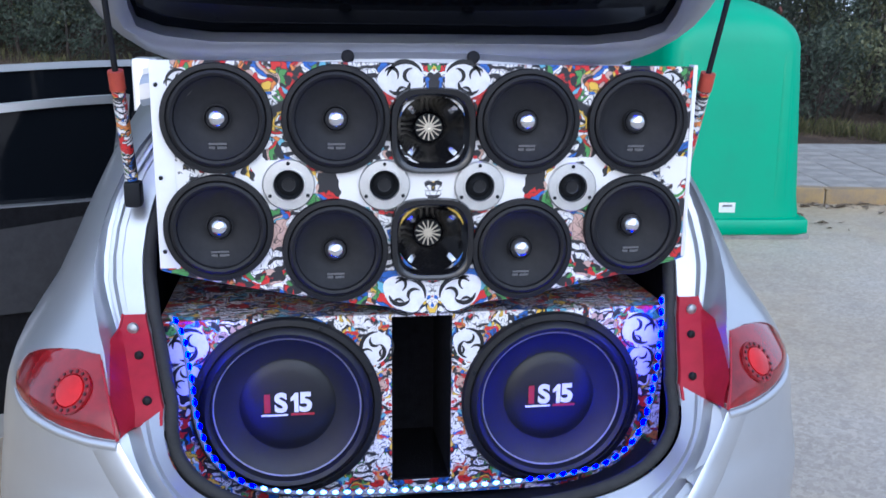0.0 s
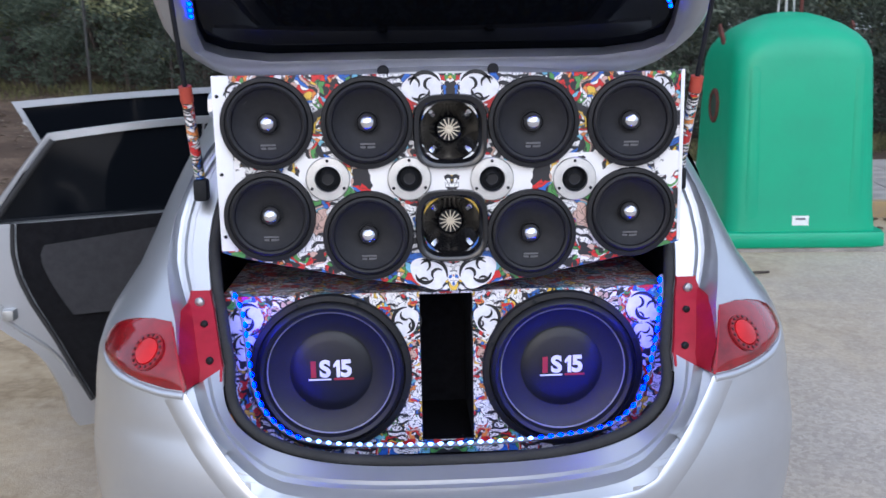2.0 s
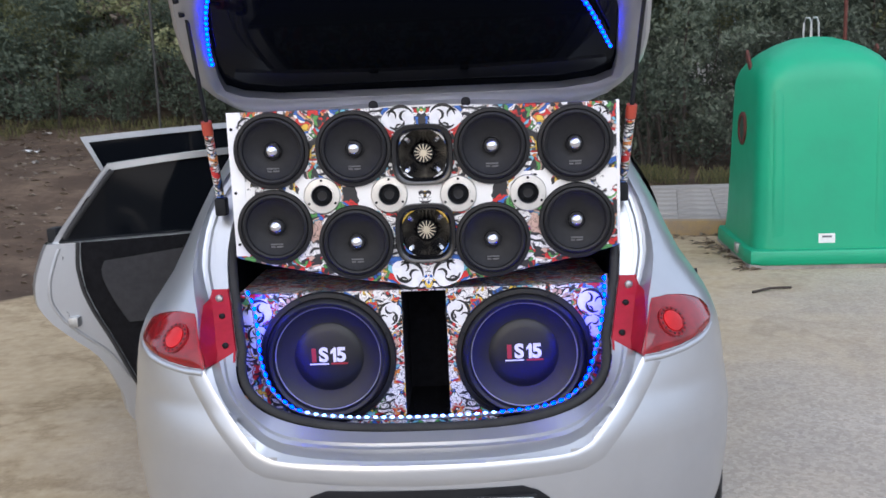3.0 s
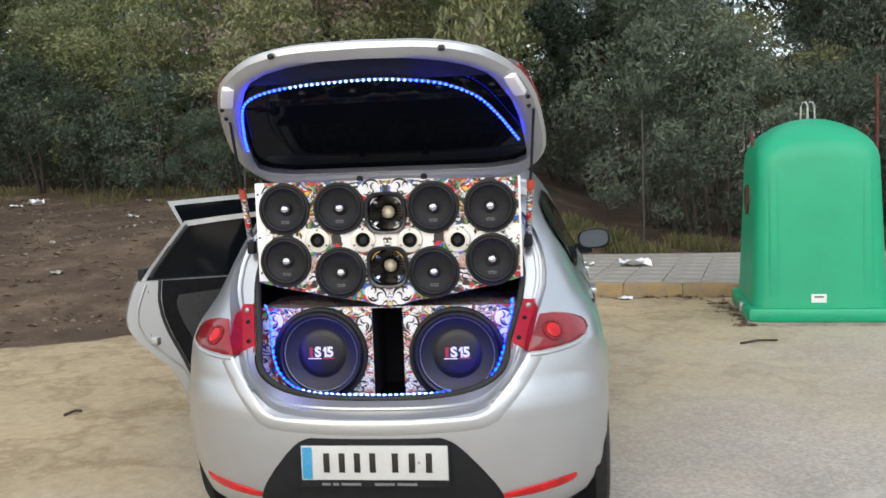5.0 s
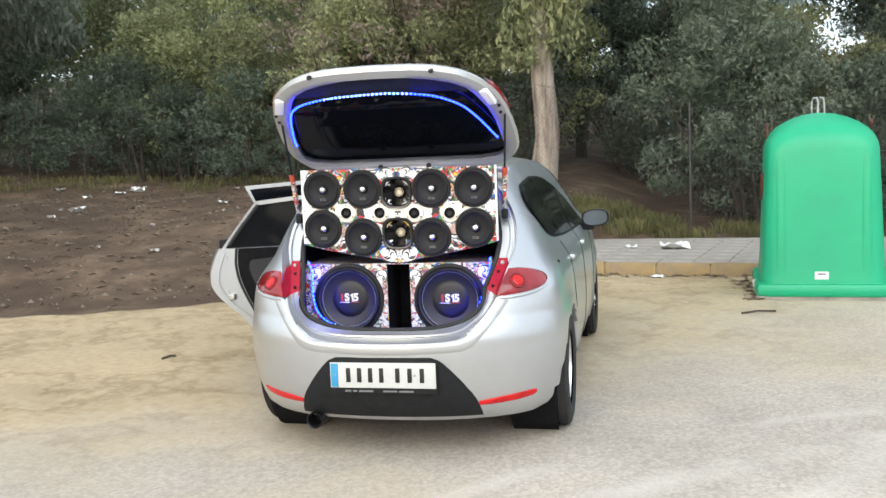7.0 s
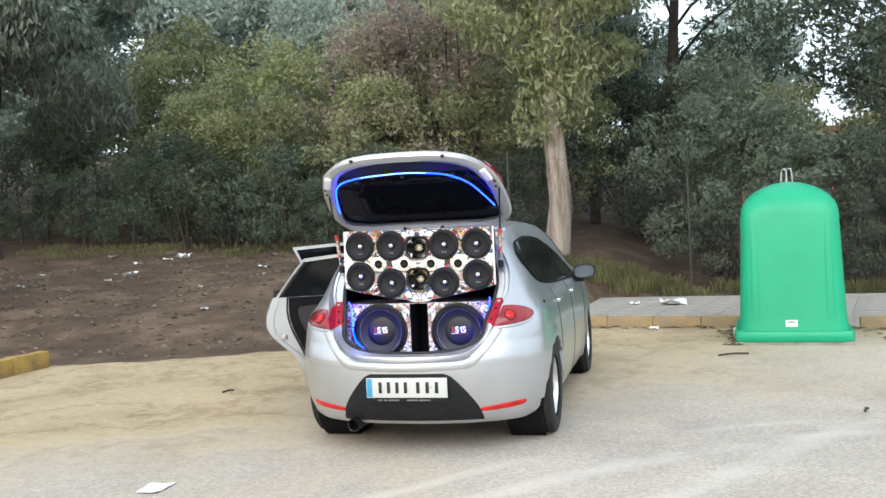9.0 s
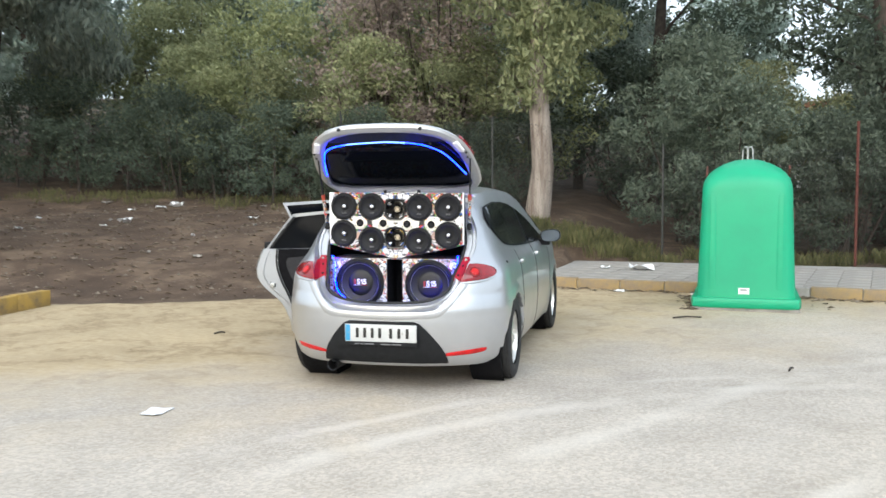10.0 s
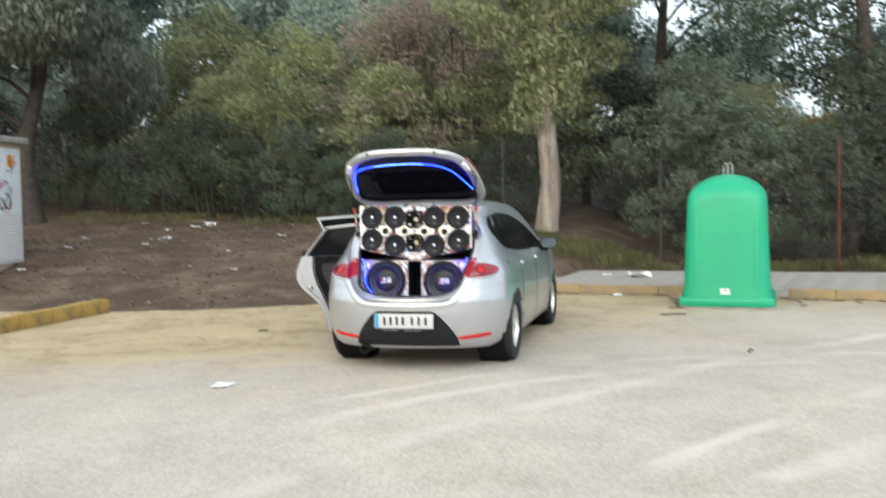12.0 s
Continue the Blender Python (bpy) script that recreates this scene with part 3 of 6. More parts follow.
def build_tail():
    for side in (-1, 1):
        lens = tail_patch("tail_light", RED_LENS, [(0.797, 0.546, 0.59), (0.802, 0.545, 0.645), (0.810, 0.547, 0.70), (0.820, 0.55, 0.737), (0.832, 0.554, 0.757), (0.848, 0.56, 0.765), (0.866, 0.566, 0.760), (0.884, 0.573, 0.742), (0.90, 0.58, 0.71), (0.910, 0.585, 0.675), (0.917, 0.588, 0.635)], 0.007, car, side, "glossy red tail light lens", 18)
        o = body_point(0.858, 0.632, True)
        du, dv = body_point(0.858, 0.652, True) - body_point(0.858, 0.612, True), body_point(0.878, 0.632, True) - body_point(0.838, 0.632, True)
        du, dv = Vector((side * du.x, du.y, du.z)).normalized(), Vector((side * dv.x, dv.y, dv.z))
        out = du.cross(dv).normalized() * side
        seat = Matrix((du, -out, du.cross(-out))).transposed().to_4x4()
        seat.translation = Vector((side * o.x, o.y, o.z)) + out * 0.0085
        part("lamp_ring", Geo().lathe([(0.042, 0.004), (0.041, -0.001), (0.031, -0.002), (0.028, 0.002)], 36, seat), RED_DARK, lens, "dark red ring round the lamp")
        part("lamp_core", Geo().lathe([(0.029, 0.002), (0.028, -0.003), (0.018, -0.0055), (0.0, -0.006)], 32, seat), RED_LAMP, lens, "bright red round lamp")
        for i in range(16):
            a = 2 * math.pi * i / 16
            part("lamp_dot", Geo().lathe([(0.0036, 0.0), (0.003, -0.0035), (0.0, -0.004)], 8, seat @ pose(0.0355 * math.cos(a), 0, 0.0355 * math.sin(a))), RED_DEEP, lens)
        # pale upper edge of the bumper under the lamp
        edge = []
        for i in range(25):
            x = 0.548 + 0.215 * i / 24
            p = body_point(lerp([(0.54, 0.786), (0.60, 0.787), (0.66, 0.793), (0.71, 0.802), (0.745, 0.814), (0.763, 0.828)], x), x, True)
            edge.append((side * p.x, p.y - 0.001, p.z))
        part("bumper_edge", Geo().tube(edge, [0.0085] * 20 + [0.0075, 0.006, 0.005, 0.004, 0.002], 10), SILVER, car, "pale rounded bumper edge under the lamp")
        rows = []
        for z in np.linspace(0.795, 0.957, 14):
            xo, fy = opening_x(z), lerp(FLANGE_Y, z)
            xi = lerp([(0.785, 0.548), (0.84, 0.560), (0.89, 0.578), (0.915, 0.588), (0.922, 0.585), (0.932, 0.574), (0.942, 0.570), (0.957, 0.568)], z)
            sk = body_point(z, xi, True)
            wall = fy + (sk.y - 0.004 - fy) * (1 - ease((z - 0.912) / 0.02))
            xm = min(xo + 0.050, xi - 0.008)
            rows.append([(side * x, y, z) for x, y in ((xo + 0.002, fy + 0.006), (xo + 0.003, fy - 0.006), (xm, fy - 0.006), (xm + (xi - xm) * 0.5, fy - 0.006 + (wall - fy) * 0.35), (xi - 0.002, wall), (xi + 0.001, wall))])
        br = part("lamp_bracket", Geo().grid(rows), RED_PLASTIC, car, "red plastic lamp bracket")
        for x, z, s in ((0.545, 0.935, 1.2), (0.530, 0.896, 0.9), (0.509, 0.834, 0.9)):
            q = Vector((x, lerp(FLANGE_Y, z) - 0.001, z))
            part("bolt", Geo().lathe([(0.009 * s, 0.0), (0.009 * s, -0.006), (0.006 * s, -0.009), (0.0, -0.010)], 12, pose(side * q.x, q.y - 0.005, z, 0, 0, side * 20)), STEEL if s > 1 else BLACK_PLASTIC, br)
        tail_patch("rear_reflector", RED_LAMP, [(0.272, 0.447, 0.50), (0.281, 0.446, 0.63), (0.293, 0.446, 0.695), (0.303, 0.50, 0.708), (0.313, 0.60, 0.71), (0.322, 0.68, 0.708)], 0.008, car, side, "red rear reflector")
        tail_patch("diffuser", BLACK_PLASTIC, [(0.215, 0.0, 0.458), (0.24, 0.0, 0.457), (0.3, 0.0, 0.440), (0.34, 0.0, 0.418), (0.4, 0.0, 0.375), (0.46, 0.0, 0.325), (0.5, 0.0, 0.285), (0.515, 0.0, 0.262), (0.523, 0.0, 0.235)], 0.007, car, side, "matt black lower bumper insert", 20)
    # under-bumper fill
    part("bumper_underside", Geo().box(-0.45, 0.45, 0.14, 0.5, 0.205, 0.25, 0.01), BLACK_PLASTIC, car)
    ex = Geo().lathe([(0.042, 0.35), (0.042, 0.0), (0.040, -0.004), (0.036, 0.0), (0.035, 0.12), (0.0, 0.12)], 24, pose(-0.385, 0.06, 0.185))
    part("exhaust_pipe", ex, material("burnt_steel", (0.06, 0.06, 0.065), 0.4, 0.9, 0.5, 20), car, "dark round exhaust tip")
    # number plate with plain bars for its characters
    plate = part("number_plate", Geo().box(-0.262, 0.262, -0.022, -0.012, 0.376, 0.50, 0.004), material("plate_white", (0.52, 0.53, 0.53), 0.4, 0, 0.12, 14), car, "white number plate with a blue strip")
    part("plate_strip", Geo().box(-0.257, -0.222, -0.0255, -0.0225, 0.381, 0.495, 0.001), material("plate_blue", (0.04, 0.27, 0.5), 0.4, 0, 0.1, 30), plate)
    holder = part("plate_holder", Geo().box(-0.268, 0.268, -0.0185, -0.008, 0.348, 0.506, 0.004), BLACK_PLASTIC, car, "black plate holder with faint lettering")
    for x0, x1 in ((-0.19, -0.16), (-0.15, -0.13), (-0.12, -0.05), (0.0, 0.07), (0.08, 0.15)):
        part("print_bar", Geo().box(x0, x1, -0.0198, -0.0186, 0.356, 0.365, 0.0), GREY_PRINT, holder)
    for x in (-0.235, 0.16):
        part("plate_screw", Geo().lathe([(0.006, 0.0), (0.006, -0.003), (0.0, -0.004)], 10, pose(x, -0.0222, 0.44)), CONCRETE, plate)
    for x in (-0.17, -0.115, -0.06, -0.005, 0.075, 0.135, 0.195):
        g = Geo().box(x - 0.011, x + 0.011, -0.0245, -0.0225, 0.404, 0.474, 0.0008)
        part("plate_bar", g, BLACK_INK, plate)


def build_wheels():
    for side in (-1, 1):
        for y in (REAR_WHEEL, FRONT_WHEEL):
            m = pose(side * 0.738, y, WHEEL_Z, 0, 0, 90 * side)
            g = Geo()
            prof = [(0.205, 0.095), (0.225, 0.105), (0.27, 0.106), (0.298, 0.094), (0.308, 0.075)]
            for d in (0.06, 0.02, -0.02, -0.06):
                prof += [(0.314, d + 0.013), (0.314, d - 0.013), (0.306, d - 0.016), (0.306, d - 0.024)]
            prof += [(0.308, -0.09), (0.298, -0.098), (0.27, -0.106), (0.225, -0.105), (0.205, -0.095), (0.2, 0)]
            g.lathe(prof[:-1], 48, m)
            g.f, g.k = [f for f in g.f if len(f) == 4], [0] * len([f for f in g.f if len(f) == 4])
            tyre = part("wheel", g, TYRE, car, "black treaded tyre")
            rim = Geo().lathe([(0.207, 0.1), (0.207, -0.08), (0.200, -0.085), (0.190, -0.05), (0.187, 0.06)], 40, m)
            rim.f, rim.k = [f for f in rim.f if len(f) == 4], [0] * (40 * 4)
            rim = part("rim", rim, ALLOY, tyre, "silver alloy rim")
            spoke = Geo()
            for i in range(7):
                spoke.box(-0.022, 0.022, -0.068, -0.048, 0.03, 0.195, 0.006, m @ pose(0, 0, 0, 0, 360 / 7 * i, 0))
            spoke.lathe([(0.05, -0.04), (0.05, -0.07), (0.03, -0.078), (0.0, -0.078)], 20, m)
            part("spokes", spoke, ALLOY, tyre)
            part("brake_disc", Geo().lathe([(0.14, 0.02), (0.14, 0.0), (0.0, 0.0)], 24, m), STEEL, tyre)
            part("wheel_housing", Geo().lathe([(0.345, -0.04), (0.345, 0.2), (0.0, 0.2)], 32, m), BLACK_SOFT, car)


HINGE = Vector((0, 0.62, 1.435))
SLOPE = Vector((0, -0.59, 0.43)).normalized()
OUTW = Vector((0, -SLOPE.z, SLOPE.y)) * -1


def gate(x, s, d=0.0):
    """A point of the raised tailgate: across, along from the hinge, and outwards from its inner face."""
    return Vector((x, 0, 0)) + HINGE + SLOPE * s + OUTW * d


def half_width(s):
    return lerp([(-0.06, 0.455), (-0.03, 0.505), (0.0, 0.54), (0.05, 0.578), (0.1, 0.602), (0.16, 0.614), (0.25, 0.612), (0.35, 0.602), (0.45, 0.585), (0.53, 0.56), (0.58, 0.535), (0.62, 0.50), (0.66, 0.455), (0.69, 0.41), (0.72, 0.335), (0.735, 0.27), (0.745, 0.18), (0.75, 0.0)], s)


def dark_width(s):
    return lerp([(0.03, 0.40), (0.05, 0.50), (0.08, 0.545), (0.14, 0.55), (0.25, 0.54), (0.35, 0.53), (0.45, 0.505), (0.55, 0.46), (0.6, 0.425), (0.64, 0.36), (0.67, 0.27), (0.69, 0.16), (0.698, 0.0)], s)


def build_tailgate():
    ss = [-0.05, 0.0, 0.05, 0.1, 0.15, 0.2, 0.25, 0.3, 0.35, 0.4, 0.45, 0.5, 0.54, 0.58, 0.61, 0.64, 0.665, 0.69, 0.71, 0.725, 0.737, 0.745, 0.75]
    g = Geo()
    us = np.linspace(-1, 1, 29)

    def bow(x, s):
        return 0.028 + 0.03 * (1 - (x / 0.63) ** 2) * math.sin(max(0, min(1, (s + 0.1) / 0.9)) * math.pi) ** 0.6
    g.grid([[gate(u * half_width(s), s, bow(u * half_width(s), s)) for u in us] for s in ss])
    rim = [gate(-half_width(s), s) for s in ss] + [gate(half_width(s), s) for s in ss[::-1]]
    rim_o = [gate(-half_width(s), s, bow(half_width(s), s)) for s in ss] + [gate(half_width(s), s, bow(half_width(s), s)) for s in ss[::-1]]
    mid = [a + (b - a) * 0.45 + (a - gate(0, 0.3)).normalized() * 0.012 for a, b in zip(rim, rim_o)]
    g.grid([rim, mid, rim_o], True)
    lid = part("tailgate", g, SILVER, car, "raised silver tailgate", weld=0.0005)
    # inner frame ring round the dark middle, coloured as shaded silver
    inner = []
    ds = [0.03, 0.04, 0.05, 0.08, 0.14, 0.2, 0.25, 0.3, 0.35, 0.4, 0.45, 0.5, 0.55, 0.58, 0.6, 0.62, 0.64, 0.655, 0.67, 0.68, 0.69, 0.695, 0.698]
    loop_in = [(-dark_width(s), s) for s in ds] + [(dark_width(s), s) for s in ds[::-1]]
    loop_out = [(-half_width(s), s) for s in ss] + [(half_width(s), s) for s in ss[::-1]]
    ring = Geo()
    a = [gate(x, s) for x, s in loop_in]
    b = [gate(x, s) for x, s in loop_out]
    b_in = [p + (gate(0, 0.35) - p).normalized() * 0.022 for p in b]
    ring.grid([b, [p - OUTW * 0.012 for p in b_in], [p * 0.55 + q * 0.45 - OUTW * 0.016 for p, q in zip(b_in, a)], [p - OUTW * 0.006 + (p - gate(0, 0.35)).normalized() * 0.008 for p in a], a], True)
    part("inner_frame", ring, SILVER_SHADED, lid, "silver inner frame, its shade put into the colour", sharp=50)
    # glass and trim
    gs = [s for s in ds if s <= 0.58]
    part("rear_window", Geo().grid([[gate(u * dark_width(s), s, 0.024) for u in us] for s in gs]), GLASS_DARK, lid, "dark tinted rear window")
    ts = [s for s in ds if s >= 0.58]
    part("inner_trim", Geo().grid([[gate(u * dark_width(s), s, 0.004) for u in us] for s in ts]), BLACK_PLASTIC, lid, "black inner trim panel")
    for x in (-0.31, 0.285):
        part("rubber_stop", Geo().lathe([(0.012, 0.0), (0.012, 0.012), (0.0, 0.014)], 14, Matrix.Translation(gate(x, 0.728, -0.004)) @ pose(0, 0, 0, 126, 0, 0)), RUBBER, lid)
    for side in (-1, 1):
        s0 = [0.40, 0.44, 0.48, 0.52, 0.55, 0.58, 0.6]
        part("lamp_segment", Geo().grid([[gate(side * (half_width(s) + e), s, d) for e, d in ((0.004, 0.012), (0.016, 0.025), (0.012, 0.045), (-0.03, 0.07))] for s in s0]), RED_LENS, lid, "red lamp on the tailgate edge")
        part("lamp_cover", Geo().box(-0.022, 0.022, -0.05, 0.05, -0.012, 0.012, 0.006, Matrix.Translation(gate(side * 0.525, 0.545, -0.016)) @ pose(0, 0, 0, 144, 0, side * -25)), WHITE_BOARD, lid)
        for s in (0.42, 0.47):
            part("clip", Geo().lathe([(0.008, 0.0), (0.008, 0.008), (0.0, 0.009)], 10, Matrix.Translation(gate(side * 0.568, s, -0.016)) @ pose(0, 0, 0, 126, 0, 0)), BLACK_PLASTIC, lid)
        foot, head = Vector((side * 0.548, 0.43, 1.175)), gate(0.585 if side > 0 else -0.562, 0.40, -0.01)
        d = head - foot
        st = part("gas_strut", Geo().tube([foot + d * 0.05, foot + d * 0.42], 0.0125, 12), WRAP_SMALL, car, "gas strut sleeved in printed vinyl")
        part("rod", Geo().tube([foot + d * 0.42, head], 0.0055, 10), BLACK_PLASTIC, st)
        part("collar", Geo().tube([foot + d * 0.40, foot + d * 0.47], 0.0145, 12), material("orange_plastic", (0.42, 0.06, 0.03), 0.5, 0, 0.2, 30), st, "orange plastic collar")
        part("ball_joint", Geo().box(-0.016, 0.016, -0.02, 0.02, -0.03, 0.02, 0.008, Matrix.Translation(foot)), BLACK_PLASTIC, st)


def car_door(name, hinge, angle, length, label, rear):
    """An open side door, seen on its inner face. The hinge edge stands at the car, the latch edge swings out."""
    door = None
    ax = Vector((-math.sin(radians(angle)), -math.cos(radians(angle)), 0))
    nrm = Vector((ax.y, -ax.x, 0))
    if nrm.y > 0:
        nrm = -nrm

    def at(u, z, d=0.0):
        lean = 0.0 if z < 0.9 else (z - 0.9) * 0.32
        return Vector(hinge) + ax * (u * length) + Vector((0, 0, z)) + nrm * d + Vector((lean * 0.75, 0, 0)) * (0.0 if not rear else 0.8)
    if rear:
        latch = [(0.10, 0.57), (0.13, 0.59), (0.17, 0.598), (0.22, 0.605), (0.28, 0.627), (0.36, 0.66), (0.42, 0.70), (0.5, 0.79), (0.58, 0.87), (0.66, 0.91), (0.75, 0.905), (0.85, 0.87), (0.95, 0.82), (1.05, 0.76), (1.15, 0.70), (1.215, 0.655)]
    else:
        latch = [(0.26, 0.85), (0.5, 0.88), (0.75, 0.88), (0.9, 0.86), (1.05, 0.89), (1.3, 1.0)]
    top = 1.215 if rear else 1.30

    def latch_u(z):
        return lerp(latch, z)
    zs = list(np.linspace(0.10 if rear else 0.26, 0.9, 20))
    us = np.linspace(0, 1, 13)
    g = Geo()
    outer = [[at(u * latch_u(z), z, -0.05 - 0.03 * math.sin(max(0, min(1, (z - 0.2) / 0.7)) * math.pi)) for u in us] for z in zs]
    inner = [[at(u * (latch_u(z) - 0.0), z, 0.05) for u in us] for z in zs]
    g.grid(outer).grid(inner)
    g.grid([[r[-1] for r in outer], [r[-1] * 0.5 + q[-1] * 0.5 + ax * 0.012 for r, q in zip(outer, inner)], [r[-1] for r in inner]])
    g.grid([outer[0], inner[0]]).grid([outer[-1], inner[-1]]).grid([[r[0] for r in outer], [r[0] for r in inner]])
    shell = part(name, g, SILVER, car, label, weld=0.0008)
    # window frame
    fr = Geo()
    loop = [(latch_u(z) - 0.02, z) for z in np.linspace(0.9, top, 8)]
    path = loop + [(u, top - 0.0 + 0.04 * math.sin((loop[-1][0] - u) / max(loop[-1][0], 0.1) * 1.6)) for u in np.linspace(loop[-1][0] - 0.06, 0.05, 9)] + [(0.04, 1.15), (0.04, 0.9)]
    pts = [at(u, z, 0) for u, z in path]
    inn = [at(u + (0.5 - u) * 0.075, z - (0.028 if z > 1.1 else 0), 0) for u, z in path]
    fr.grid([[p + nrm * 0.022 for p in pts], [p + nrm * 0.022 for p in inn], [p - nrm * 0.022 for p in inn], [p - nrm * 0.022 for p in pts], [p + nrm * 0.022 for p in pts]])
    part("window_frame", fr, SILVER, shell, "silver window frame", weld=0.0005)
    glass = Geo()
    zr = np.linspace(0.88, top + 0.03, 8)
    glass.grid([[at(0.05 + (min(latch_u(min(z, top)), 1) - 0.09) * u, z - (0.03 * u if z > 1.2 else 0), 0.004) for u in us] for z in zr])
    part("door_window", glass, GLASS_DARK, shell, "black tinted door window")
    if rear:
        seal = Geo().tube([at(latch_u(z) - 0.055, z, 0.056) for z in np.linspace(0.92, 1.19, 8)], 0.011, 8)
        part("door_seal", seal, RUBBER, shell)
    trim = Geo()
    tz = list(np.linspace(0.19 if rear else 0.32, 0.9, 12))
    inner_edge = [(0.19, 0.50), (0.33, 0.56), (0.47, 0.617), (0.61, 0.682), (0.7, 0.712), (0.8, 0.725), (0.92, 0.712)]
    trim.grid([[at(0.03 + u * ((lerp(inner_edge, z) if rear else latch_u(z) - 0.07) - 0.03), z, 0.055 + 0.035 * max(0.0, math.sin(u * math.pi)) ** 0.4 * max(0.0, math.sin((z - 0.15) / 0.82 * math.pi)) ** 0.4) for u in us] for z in tz])
    trim = part("door_trim", trim, BLACK_SOFT, shell, "black moulded door trim")
    if rear:
        ins = Geo()
        rows = []
        for z in np.linspace(0.55, 0.82, 9):
            q = (z - 0.55) / 0.27
            umax = 0.655 - 0.10 * (1 - q) ** 1.6 - 0.10 * max(0, q - 0.75) * 4 * max(0, q - 0.75)
            rows.append([at(0.04 + (umax - 0.04) * u, z + 0.05 * (1 - u) * q, 0.096 + 0.01 * math.sin(u * math.pi) ** 0.5) for u in us])
        ins.grid(rows)
        part("cloth_insert", ins, GREY_CLOTH, trim, "grey cloth panel")
        lip = [at(lerp(inner_edge, z) + 0.012, z, 0.058) for z in np.linspace(0.2, 0.9, 20)]
        part("door_seal", Geo().tube(lip, 0.009, 8), RUBBER, shell, "black rubber door seal")
        crease = [at(latch_u(z) - 0.055, z, 0.050) for z in np.linspace(0.30, 0.88, 18)]
        part("jamb_crease", Geo().tube(crease, 0.007, 8), SILVER, shell)
        for u, z in ((0.80, 0.60), (0.77, 0.52), (0.80, 0.84)):
            part("jamb_plug", Geo().lathe([(0.012, 0.0), (0.012, 0.006), (0.0, 0.008)], 10, Matrix.Translation(at(u, z, 0.05))), BLACK_PLASTIC, shell)
        part("latch", Geo().box(-0.02, 0.02, -0.03, 0.03, -0.02, 0.02, 0.005, Matrix.Translation(at(0.765, 0.57, 0.056))), STEEL, shell)
        part("grip", Geo().box(-0.02, 0.02, -0.03, 0.05, -0.03, 0.03, 0.008, Matrix.Translation(at(latch_u(0.93) - 0.01, 0.93, -0.03))), BLACK_PLASTIC, shell)


